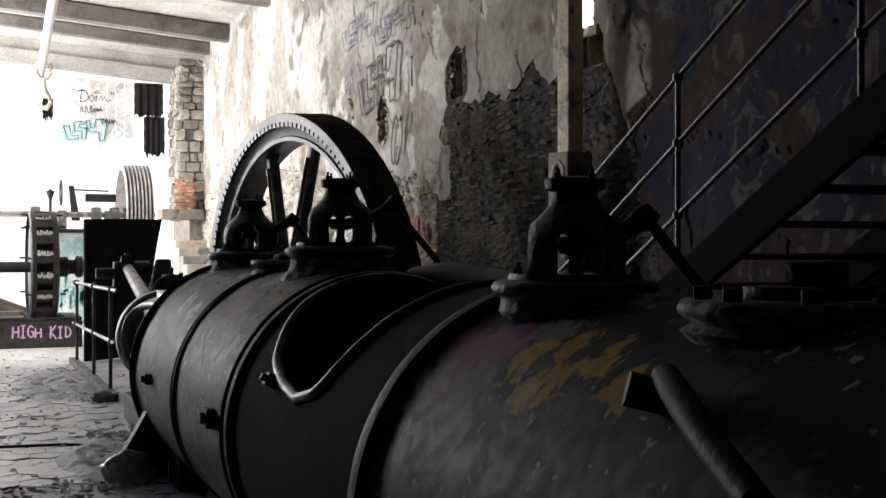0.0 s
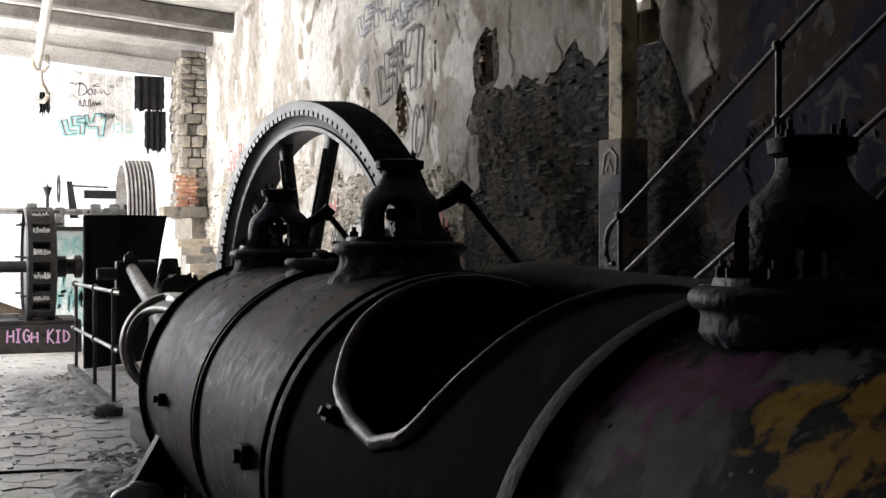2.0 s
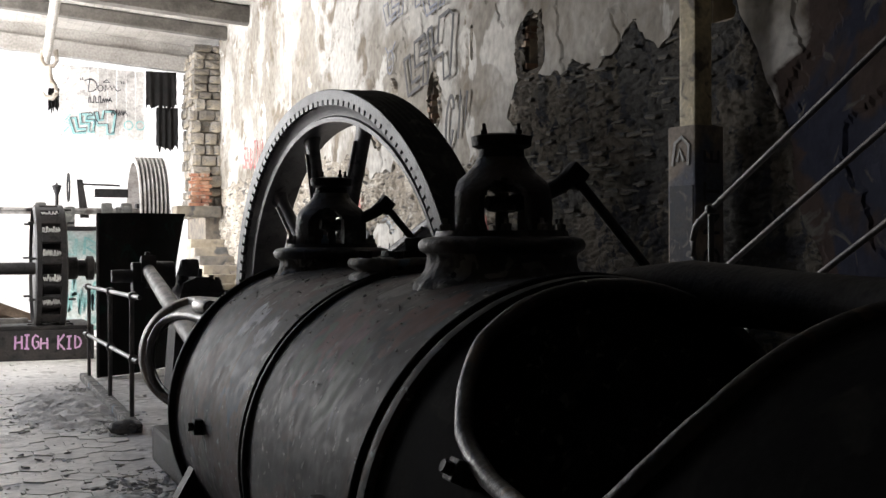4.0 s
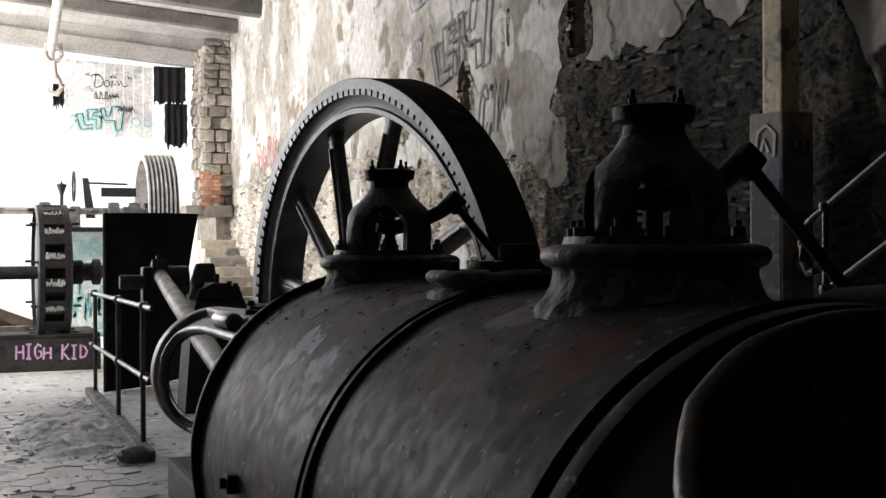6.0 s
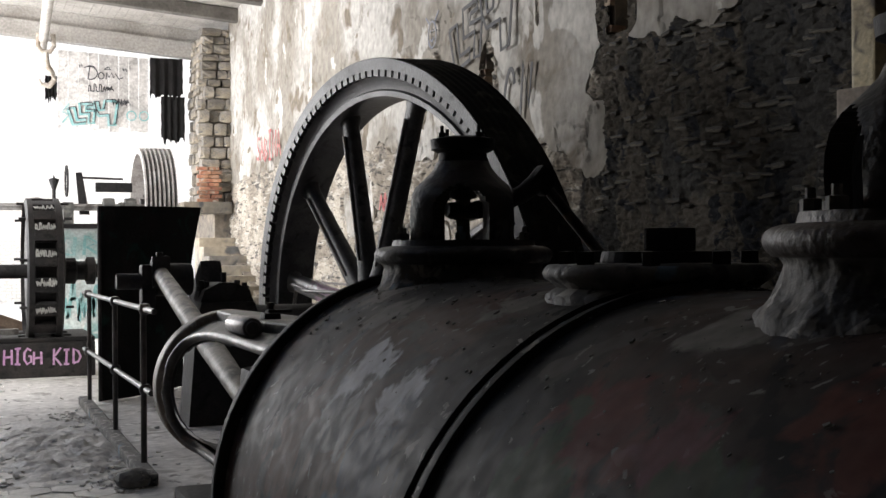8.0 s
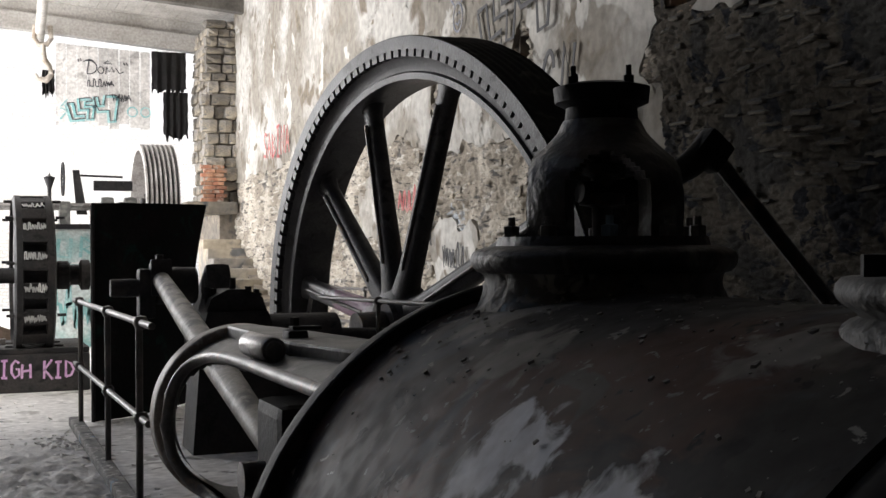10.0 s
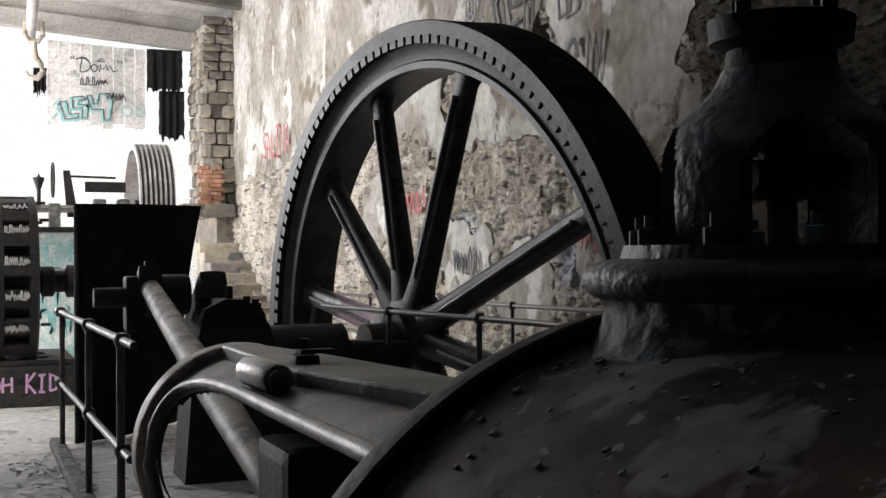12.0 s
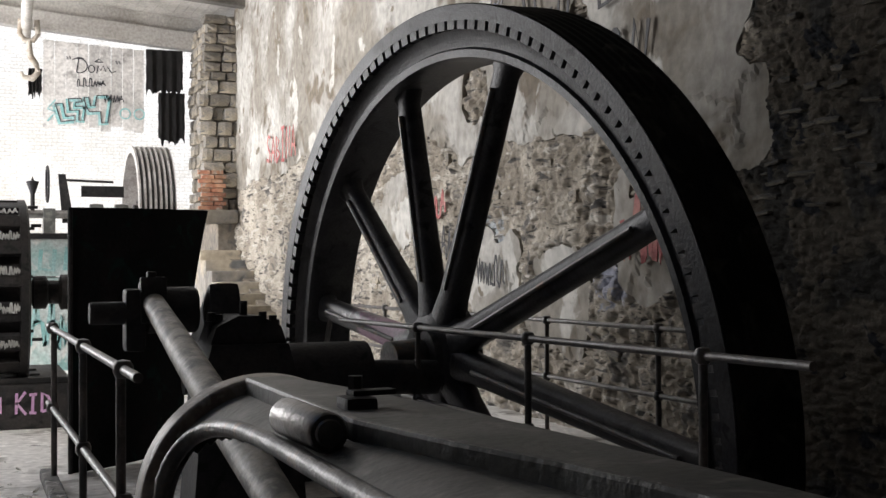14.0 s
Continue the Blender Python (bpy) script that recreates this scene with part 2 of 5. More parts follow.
CONCRETE = material("dusty_floor", (0.66, 0.645, 0.625), 0.36, 0.0, (0.76, 0.745, 0.725), (0.36, 0.345, 0.32), 0.9, 0.25, 14, flakes=[((0.16, 0.15, 0.14), 3.1, 0.63), ((0.80, 0.79, 0.77), 7.0, 0.60)], gloss=(0.6, 0.4))
TILE = material("floor_tile", (0.68, 0.66, 0.635), 0.36, 0.0, (0.76, 0.745, 0.72), (0.50, 0.48, 0.455), 1.4, 0.12, 18, 0.12)
BOARDS = material("painted_boards", (0.44, 0.42, 0.39), 0.8, 0.0, (0.35, 0.33, 0.30), None, 1.2, 0.3, 20, 0.15)
HANGING = material("grey_planks", (0.58, 0.56, 0.54), 0.8, 0.0, (0.47, 0.455, 0.435), (0.36, 0.345, 0.33), 1.2, 0.2, 20, 0.12)
PULLEY = material("bright_pulley_iron", (0.46, 0.44, 0.425), 0.45, 0.2, (0.34, 0.315, 0.30), None, 6, 0.15, 40)
BEAM = material("grey_beam", (0.15, 0.138, 0.122), 0.85, 0.0, (0.10, 0.092, 0.082), None, 2, 0.3, 20)
POST = material("yellowed_paint", (0.62, 0.53, 0.33), 0.6, 0.0, (0.46, 0.385, 0.25), (0.16, 0.13, 0.10), 2.2, 0.3, 30)
CLOTH = material("black_cloth", (0.014, 0.013, 0.013), 0.95, 0.0, (0.022, 0.02, 0.02), None, 3, 0.4, 60)
RUBBLE = material("rubble_dust", (0.78, 0.765, 0.74), 0.6, 0.0, (0.58, 0.565, 0.545), (0.72, 0.71, 0.69), 3, 0.6, 30, 0.0, island=0.4)
TEAL = material("painted_panel", (0.52, 0.58, 0.57), 0.6, 0.0, (0.24, 0.40, 0.39), (0.62, 0.63, 0.61), 1.6, 0.15, 30)
CHIPS = material("dust_chips", (0.20, 0.195, 0.185), 0.9, 0.0, (0.10, 0.095, 0.09), (0.32, 0.31, 0.30), 6, 0.2, 60, 0.0, island=0.5)
DARKWOOD = material("old_wood", (0.10, 0.07, 0.05), 0.8, 0.0, (0.15, 0.11, 0.08), None, 3, 0.3, 40)
SPRAY_BLACK = material("spray_black", (0.05, 0.05, 0.055), 0.8, 0.0, (0.09, 0.09, 0.095), None, 5, 0.1, 40)
SPRAY_BLUE = material("spray_blue", (0.14, 0.16, 0.24), 0.8, 0.0, (0.22, 0.23, 0.28), None, 5, 0.1, 40)
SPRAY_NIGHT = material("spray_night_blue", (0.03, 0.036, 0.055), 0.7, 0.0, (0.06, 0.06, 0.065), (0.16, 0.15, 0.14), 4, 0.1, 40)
SPRAY_FADED = material("spray_faded_blue", (0.20, 0.215, 0.27), 0.85, 0.0, (0.30, 0.30, 0.32), None, 5, 0.1, 40)
SPRAY_RED = material("spray_red", (0.40, 0.10, 0.10), 0.8, 0.0, (0.48, 0.22, 0.20), None, 5, 0.1, 40)
SPRAY_TEAL = material("spray_teal", (0.22, 0.44, 0.44), 0.8, 0.0, (0.32, 0.50, 0.50), None, 5, 0.1, 40)
SPRAY_PINK = material("spray_purple", (0.52, 0.29, 0.52), 0.8, 0.0, (0.60, 0.38, 0.58), None, 5, 0.1, 40)
SPRAY_WHITE = material("spray_white", (0.55, 0.55, 0.53), 0.8, 0.0, (0.42, 0.42, 0.41), None, 5, 0.1, 40)
BASE_PAINT = material("sooty_paint", (0.30, 0.25, 0.20), 0.75, 0.0, (0.12, 0.13, 0.17), (0.38, 0.31, 0.24), 2.0, 0.3, 30)
RUST = material("pale_rust", (0.40, 0.36, 0.31), 0.75, 0.0, (0.28, 0.23, 0.18), None, 4, 0.3, 40)
DAYLIGHT = bpy.data.materials.new("daylight_pane")
DAYLIGHT.use_nodes = True
DAYLIGHT.node_tree.nodes["Principled BSDF"].inputs["Emission Color"].default_value = (1, 0.97, 0.9, 1)
DAYLIGHT.node_tree.nodes["Principled BSDF"].inputs["Emission Strength"].default_value = 2.0
PLASTIC = material("clear_plastic", (0.55, 0.56, 0.57), 0.3, 0.0, (0.42, 0.43, 0.44), None, 6, 0.2, 30)
PLASTIC.node_tree.nodes["Principled BSDF"].inputs["Transmission Weight"].default_value = 0.5


# ---- builders ----
def part(name, bm, mat, parent=None, label=""):
    me = bpy.data.meshes.new(name)
    bm.normal_update()
    bm.to_mesh(me)
    bm.free()
    me.materials.append(mat)
    ob = new(name, me)
    if parent is not None:
        ob.parent = parent
    if label:
        ob["label"] = label
    return ob


def smooth(ob, angle=35):
    me = ob.data
    for p in me.polygons:
        p.use_smooth = True
    bm = bmesh.new()
    bm.from_mesh(me)
    for e in bm.edges:
        if len(e.link_faces) == 2 and e.calc_face_angle(0) > radians(angle):
            e.smooth = False
    bm.to_mesh(me)
    bm.free()
    return ob


def thing(name, label, category, x=0, y=0, z=0, rz=0, group="", kind=""):
    ob = new(name)
    ob.matrix_basis = pose(x, y, z, 0, 0, rz)
    return tagged(ob, label, category, group, kind)


def box(bm, sx, sy, sz, m=Matrix(), bevel=0.0):
    """A box centred on m, with rounded edges."""
    g = bmesh.ops.create_cube(bm, size=1, matrix=m @ Matrix.Diagonal((sx, sy, sz, 1)))
    if bevel:
        es = {e for v in g["verts"] for e in v.link_edges}
        bmesh.ops.bevel(bm, geom=list(es), offset=bevel, segments=2, affect="EDGES", profile=0.7)
    return bm


def boxed(sx, sy, sz, m=Matrix(), bevel=0.0):
    return box(bmesh.new(), sx, sy, sz, m, bevel)


def lathe(profile, segs=48, m=Matrix(), bm=None):
    """Turns (radius, height) pairs about local z."""
    bm = bm or bmesh.new()
    rings = []
    for r, h in profile:
        if r < 1e-5:
            rings.append([bm.verts.new(m @ Vector((0, 0, h)))])
        else:
            rings.append([bm.verts.new(m @ Vector((r * math.cos(2 * math.pi * i / segs), r * math.sin(2 * math.pi * i / segs), h))) for i in range(segs)])
    for a, b in zip(rings, rings[1:]):
        for i in range(segs):
            j = (i + 1) % segs
            if len(a) == 1 and len(b) == 1:
                continue
            if len(a) == 1:
                bm.faces.new((a[0], b[j], b[i]))
            elif len(b) == 1:
                bm.faces.new((a[i], a[j], b[0]))
            else:
                bm.faces.new((a[i], a[j], b[j], b[i]))
    bmesh.ops.recalc_face_normals(bm, faces=bm.faces)
    return bm


def rod(p, q, r, segs=12, r2=None, bm=None):
    p, q = Vector(p), Vector(q)
    m = Matrix.Translation(p) @ (q - p).to_track_quat("Z", "Y").to_matrix().to_4x4()
    n = (q - p).length
    return lathe([(0, 0), (r, 0), (r2 or r, n), (0, n)], segs, m, bm)


def tube(points, r, segs=10, closed=False, bm=None):
    """A round bar bent through the points."""
    bm = bm or bmesh.new()
    pts = [Vector(p) for p in points]
    n = len(pts)
    rings = []
    up = Vector((0.13, 0.21, 0.97))
    for i, p in enumerate(pts):
        a, b = (pts[(i - 1) % n], pts[(i + 1) % n]) if closed else (pts[max(i - 1, 0)], pts[min(i + 1, n - 1)])
        d = (b - a).normalized()
        u = d.cross(up)
        u = (u if u.length > 0.05 else d.cross(Vector((1, 0, 0)))).normalized()
        w = d.cross(u)
        rad = r[i] if isinstance(r, (list, tuple)) else r
        rings.append([bm.verts.new(p + rad * (math.cos(2 * math.pi * k / segs) * u + math.sin(2 * math.pi * k / segs) * w)) for k in range(segs)])
    pairs = list(zip(rings, rings[1:])) + ([(rings[-1], rings[0])] if closed else [])
    for a, b in pairs:
        for k in range(segs):
            j = (k + 1) % segs
            bm.faces.new((a[k], a[j], b[j], b[k]))
    if not closed:
        bm.faces.new(rings[0][::-1])
        bm.faces.new(rings[-1])
    bmesh.ops.recalc_face_normals(bm, faces=bm.faces)
    return bm


def prism(outline, depth, m=Matrix()):
    """A flat outline (x, y) given a thickness along local z."""
    bm = bmesh.new()
    a = [bm.verts.new(m @ Vector((x, y, 0))) for x, y in outline]
    b = [bm.verts.new(m @ Vector((x, y, depth))) for x, y in outline]
    bm.faces.new(a[::-1])
    bm.faces.new(b)
    for i in range(len(a)):
        j = (i + 1) % len(a)
        bm.faces.new((a[i], a[j], b[j], b[i]))
    bmesh.ops.recalc_face_normals(bm, faces=bm.faces)
    return bm


ALONG = Matrix.Rotation(radians(-90), 4, "X")      # local z to world +y
ACROSS = Matrix.Rotation(radians(90), 4, "Y")      # local z to world +x


# ---- large structure ----
def wall_x(y):
    return 5.30 + (y - 9) * 0.0185


def interp(table, v):
    return float(np.interp(v, [a for a, _ in table], [b for _, b in table]))


def fbm(x, y, z=0.0, s=1.0):
    return noise.fractal(Vector((x * s, y * s, z)), 0.8, 2.1, 5)


SLOPE = 4.6
floor = tagged(part("floor", boxed(14, 46, 0.3, pose(1.4, 14.6, -0.15)), CONCRETE), "dusty grey concrete floor strewn with rubble", "floor", kind="structure")
ground = tagged(part("ground", boxed(400, 400, 0.2, pose(0, 20, -0.42)), CONCRETE), "bare ground outside the building", "ground", kind="structure")
ANG = math.degrees(math.atan(0.0185))
wall_east = tagged(part("wall_east", boxed(0.7, 36.0, 8.2, pose(wall_x(11.6) + 0.352, 11.6, 4.0, 0, 0, -ANG)), MORTAR), "old rubble stone wall under flaking plaster", "wall", kind="structure")

# niches and the slot run deep into the wall
NICHES = [(12.72, 3.33, 0.30, 0.50), (15.47, 3.06, 0.30, 0.52), (9.50, 3.14, 0.30, 0.32)]
for ny, nz, nw, nh in NICHES:
    cutter = part("cutter", boxed(0.9, nw, nh, pose(wall_x(ny), ny, nz)), MORTAR)
    cut = wall_east.modifiers.new("niche", "BOOLEAN")
    cut.operation, cut.object, cut.solver = "DIFFERENCE", cutter, "EXACT"
    bpy.context.view_layer.update()
    carved = bpy.data.meshes.new_from_object(wall_east.evaluated_get(bpy.context.evaluated_depsgraph_get()))
    wall_east.modifiers.clear()
    wall_east.data = carved
    bpy.data.objects.remove(cutter)


def in_niche(y, z):
    return any(abs(y - a) < 0.5 * c + 0.02 and abs(z - b) < 0.5 * d + 0.02 for a, b, c, d in NICHES)


# the plaster: a thick ragged skin with bays broken out of it
EDGE = [(-7, 0.5), (5.5, 0.7), (8.3, 1.1), (8.9, 2.5), (9.3, 3.05), (10.5, 3.05), (11.6, 2.95), (13.05, 3.0), (13.35, 2.55), (13.8, 2.2), (15.0, 2.3), (16.6, 2.4), (18, 2.35), (19.0, 2.55), (20.5, 2.75), (24.4, 2.8), (27.4, 2.72), (30, 2.7)]
HOLES = [(12.76, 3.26, 0.32, 0.40), (15.47, 3.05, 0.26, 0.36), (9.5, 3.14, 0.24, 0.24), (16.95, 3.3, 0.16, 0.24), (9.61, 3.70, 0.19, 0.66), (17.65, 2.95, 0.3, 0.3), (14.25, 3.55, 0.06, 0.22)]
ISLANDS = [(13.35, 2.30, 0.42, 0.34), (17.3, 1.25, 0.75, 0.4), (15.9, 1.0, 0.6, 0.45), (20.0, 1.9, 0.8, 0.4), (14.4, 1.55, 0.5, 0.5)]


def plaster_at(y, z):
    if any(((y - a) / c) ** 2 + ((z - b) / d) ** 2 < 1 + 0.5 * fbm(y, z, 3, 5) for a, b, c, d in HOLES):
        return False
    if z > interp(EDGE, y) + 0.16 * fbm(y, z, 0, 1.7):
        return True
    return any(((y - a) / c) ** 2 + ((z - b) / d) ** 2 < 1 + 0.7 * fbm(y, z, 1, 2.3) for a, b, c, d in ISLANDS)


def plaster_skin():
    step = 0.034
    ys = np.arange(-5.7, 29.5, step)
    zs = np.arange(0.0, 7.9, step)
    verts, faces, ids = [], [], {}

    def vid(i, j, back):
        k = (i, j, back)
        if k not in ids:
            y, z = ys[i], zs[j]
            if back:
                p = (wall_x(y) + 0.05, y, z)
            else:
                jy, jz = 0.03 * noise.noise(Vector((y * 17, z * 17, 7))), 0.03 * noise.noise(Vector((y * 13, z * 13, 11)))
                layer = 0.014 if fbm(y, z, 5, 0.9) > 0.12 else 0.0
                p = (wall_x(y) - 0.055 - 0.02 * fbm(y, z, 2, 1.1) + layer, y + jy, z + jz)
            ids[k] = len(verts)
            verts.append(p)
        return ids[k]

    on = {(i, j) for i in range(len(ys) - 1) for j in range(len(zs) - 1) if plaster_at(ys[i] + step / 2, zs[j] + step / 2)}
    for i, j in on:
        faces.append((vid(i, j, 0), vid(i, j + 1, 0), vid(i + 1, j + 1, 0), vid(i + 1, j, 0)))
        for di, dj, a, b in ((-1, 0, (i, j), (i, j + 1)), (1, 0, (i + 1, j + 1), (i + 1, j)), (0, -1, (i + 1, j), (i, j)), (0, 1, (i, j + 1), (i + 1, j + 1))):
            if (i + di, j + dj) not in on:
                faces.append((vid(*b, 0), vid(*a, 0), vid(*a, 1), vid(*b, 1)))
    # round the broken edges off
    ring = collections.defaultdict(set)
    for i, j in on:
        for di, dj, a, b in ((-1, 0, (i, j), (i, j + 1)), (1, 0, (i + 1, j + 1), (i + 1, j)), (0, -1, (i + 1, j), (i, j)), (0, 1, (i, j + 1), (i + 1, j + 1))):
            if (i + di, j + dj) not in on:
                ring[a].add(b)
                ring[b].add(a)
    for _ in range(3):
        moved = {}
        for k, near in ring.items():
            p = verts[ids[(*k, 0)]]
            q = [verts[ids[(*v, 0)]] for v in near]
            moved[k] = (p[0], 0.5 * p[1] + 0.5 * sum(v[1] for v in q) / len(q), 0.5 * p[2] + 0.5 * sum(v[2] for v in q) / len(q))
        for k, p in moved.items():
            verts[ids[(*k, 0)]] = p
            verts[ids[(*k, 1)]] = (wall_x(p[1]) + 0.05, p[1], p[2])
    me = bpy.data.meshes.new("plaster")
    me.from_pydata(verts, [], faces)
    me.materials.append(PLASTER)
    bm = bmesh.new()
    bm.from_mesh(me)
    bmesh.ops.recalc_face_normals(bm, faces=bm.faces)
    bm.to_mesh(me)
    bm.free()
    ob = new("plaster", me)
    ob.parent = wall_east
    ob.matrix_parent_inverse = wall_east.matrix_world.inverted()
    ob["label"] = "flaking stained plaster skin"


plaster_skin()

# Unseen west side, added: pier and return wall block light near the start.
unseen_wall_west = tagged(new("unseen_wall_west"), "unseen dark wall with a wide opening, added to shape the light", "wall", kind="structure")
part("pier", boxed(0.4, 14.0, 8, pose(-1.2, 1.0, 4)), MORTAR, unseen_wall_west)
part("return_wall", boxed(3.4, 0.4, 8, pose(-2.7, 8.2, 4)), MORTAR, unseen_wall_west)
part("sill_wall", boxed(0.5, 24.0, 0.8, pose(-4.2, 20.2, 0.4)), MORTAR, unseen_wall_west)
part("head_wall", boxed(0.5, 24.0, 2.2, pose(-4.2, 20.2, 6.9)), MORTAR, unseen_wall_west)
part("pier", boxed(0.5, 5.3, 8, pose(-4.2, 34.8, 4)), MORTAR, unseen_wall_west)
part("pier", boxed(0.5, 12.9, 5.0, pose(-4.2, 14.6, 3.3)), MORTAR, unseen_wall_west)
# Unseen wall, assumed behind the start so the near end stays dark.
wall_south = tagged(part("wall_south", boxed(7.6, 0.5, 8, pose(2.2, -6, 4)), MORTAR), "plain dark wall", "wall", kind="structure")
wall_north = tagged(part("wall_north", boxed(16, 0.5, 9, pose(3, 37.2, 4.5)), BRICK), "whitewashed brick wall in bright daylight", "wall", kind="structure")


def boarded_ceiling():
    bm = bmesh.new()
    for k in range(58):
        x = 5.75 - 0.18 * k
        # boards left out over the unseen west side, beyond the near bay, for light
        y0, y1 = (-5.75, 31.75) if k < 41 else (-5.75, 8.4)
        box(bm, 0.172, y1 - y0, 0.03, pose(5.75, (y0 + y1) / 2, 6.22, 0, SLOPE, 0) @ pose(-0.18 * k, 0, random.uniform(-0.004, 0.004)))
    box(bm, 7.5, 37.6, 0.06, pose(5.75, 13, 6.29, 0, SLOPE, 0) @ pose(-3.55, 0, 0))
    box(bm, 3.1, 14.2, 0.06, pose(5.75, 1.3, 6.29, 0, SLOPE, 0) @ pose(-8.85, 0, 0))
    return tagged(part("ceiling", bm, BOARDS), "pale painted board ceiling", "ceiling", kind="structure")


boarded_ceiling()
for y, h, w, z, mat, text in ((14.0, 0.34, 0.3, 5.86, BEAM, "dark"), (18.0, 0.34, 0.3, 5.86, BEAM, "dark"), (22.3, 0.34, 0.3, 5.86, BEAM, "dark"), (26.3, 0.34, 0.34, 5.84, BEAM, "dark"), (28.7, 0.26, 0.26, 5.93, BEAM, "dark"), (31.6, 0.36, 0.3, 5.55, BOARDS, "pale")):
    b = part("ceiling_beam", boxed(9.6, w, h, pose(5.72, y, z + h / 2, 0, SLOPE, 0) @ pose(-4.8, 0, 0), 0.025), mat)
    tagged(b, text + " weathered timber beam across the ceiling", "beam", group="ceiling beams", kind="structure")


fascia = tagged(part("trim", boxed(9.6, 0.04, 0.36, pose(5.72, 31.62, 6.09, 0, SLOPE, 0) @ pose(-4.8, 0, 0), 0.004), BOARDS), "pale boards closing the roof above the end beam", "trim", kind="structure")


def stone_mesh(k):
    """A rough stone, one unit each way, its broken face to -x."""
    rnd = random.Random(k)
    bm = bmesh.new()
    bmesh.ops.create_cube(bm, size=1.0)
    bmesh.ops.subdivide_edges(bm, edges=bm.edges[:], cuts=1, use_grid_fill=True)
    for v in bm.verts:
        v.co = v.co.lerp(v.co.normalized() * 0.58, 0.38)
        v.co += Vector((rnd.uniform(-0.07, 0.07), rnd.uniform(-0.06, 0.06), rnd.uniform(-0.07, 0.07)))
    me = bpy.data.meshes.new("stone")
    bm.to_mesh(me)
    bm.free()
    me.materials.append(STONE)
    return me


STONES = [stone_mesh(k) for k in range(14)]
SLATES = [me.copy() for me in STONES]
for me in SLATES:
    me.materials[0] = SLATE


def relief(y, z):
    """How far the bare wall stands out: slaty courses by the column, round rubble in mud further on."""
    slaty = 1 / (1 + math.exp((y - 13.4) * 3))
    wy, wz = y + 0.10 * fbm(y, z, 21, 1.6), z + 0.06 * fbm(y, z, 25, 1.9)
    d, _ = noise.voronoi(Vector((wy * (3.6 * slaty + 5.2 * (1 - slaty)), wz * (17.0 * slaty + 7.4 * (1 - slaty)), 0.0)))
    joint = min(1.0, (d[1] - d[0]) / (0.24 - 0.10 * slaty))
    block = noise.cell(Vector((round(d[2] * 7), round(d[3] * 5), 3)))
    mud = max(0.0, min(1.0, 0.5 + 2.2 * fbm(y, z, 31, 0.8)))
    amount = slaty + (1 - slaty) * (1 - 0.5 * mud)
    return (0.052 + 0.013 * slaty) * joint * amount + 0.05 * fbm(y, z, 41, 1.1) + (0.034 - 0.022 * slaty) * fbm(y, z * (1 + 2.0 * slaty), 47, 5.0) + (0.02 - 0.012 * slaty) * fbm(y, z * (1 + 2 * slaty), 49, 13.0) + 0.006 * block


def masonry():
    ys = np.concatenate((np.arange(8.2, 20.0, 0.026), np.arange(20.0, 29.6, 0.05)))
    zs = np.arange(0.0, 3.75, 0.0125)
    n, m = len(ys), len(zs)
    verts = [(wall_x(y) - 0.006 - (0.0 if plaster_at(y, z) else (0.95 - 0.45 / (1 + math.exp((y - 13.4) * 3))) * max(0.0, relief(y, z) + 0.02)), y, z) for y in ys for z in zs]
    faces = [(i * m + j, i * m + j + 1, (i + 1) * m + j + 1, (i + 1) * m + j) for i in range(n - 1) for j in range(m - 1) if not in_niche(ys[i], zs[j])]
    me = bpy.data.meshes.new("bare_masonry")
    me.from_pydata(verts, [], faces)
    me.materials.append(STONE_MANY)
    for p in me.polygons:
        p.use_smooth = True
    me.flip_normals()
    ob = new("bare_masonry", me)
    ob.parent = wall_east
    ob.matrix_parent_inverse = wall_east.matrix_world.inverted()
    ob["label"] = "bare rubble stonework bedded in mud mortar"
    rnd = random.Random(5)
    for _ in range(290):
        near = rnd.random() < 0.55
        cy, cz = (rnd.uniform(9.6, 13.2), rnd.uniform(1.6, 3.0)) if near else (rnd.uniform(13.5, 26), rnd.uniform(0.4, 2.7))
        if plaster_at(cy, cz):
            continue
        w, h = (rnd.uniform(0.1, 0.26), rnd.uniform(0.018, 0.04)) if near else (rnd.uniform(0.08, 0.2), rnd.uniform(0.07, 0.15))
        st = new("stone", rnd.choice(SLATES if near else STONES))
        st.matrix_basis = Matrix.Translation((wall_x(cy) - relief(cy, cz) + 0.02, cy, cz)) @ Euler((radians(rnd.uniform(-6, 6)), radians(rnd.uniform(-8, 8)), radians(rnd.uniform(-6, 6)))).to_matrix().to_4x4() @ Matrix.Diagonal((0.06 if near else 0.08, w, h, 1))
        st.parent = wall_east
        st.matrix_parent_inverse = wall_east.matrix_world.inverted()


masonry()


def niche_lining(y, z, w, h, seed):
    """Old bricks of a niche's far reveal and sill, broken off behind the plaster face."""
    rnd = random.Random(seed)
    spots = [(y + w / 2 + 0.05, z - h / 2 + 0.04 + 0.075 * k) for k in range(int(h / 0.075))]
    spots += [(y + (k - 2) * w / 4, z - h / 2 - 0.045 - 0.075 * (k % 2)) for k in range(5)]
    for cy, cz in spots:
        if rnd.random() < 0.15:
            continue
        b = part("brick", boxed(0.14, rnd.uniform(0.08, 0.13), 0.06, pose(wall_x(y) + rnd.uniform(0.02, 0.06), cy, cz, rnd.uniform(-4, 4), 0, rnd.uniform(-6, 6)), 0.006), OLD_BRICK)
        b.parent = wall_east
        b.matrix_parent_inverse = wall_east.matrix_world.inverted()


niche_lining(*NICHES[0], 3)
niche_lining(*NICHES[1], 4)

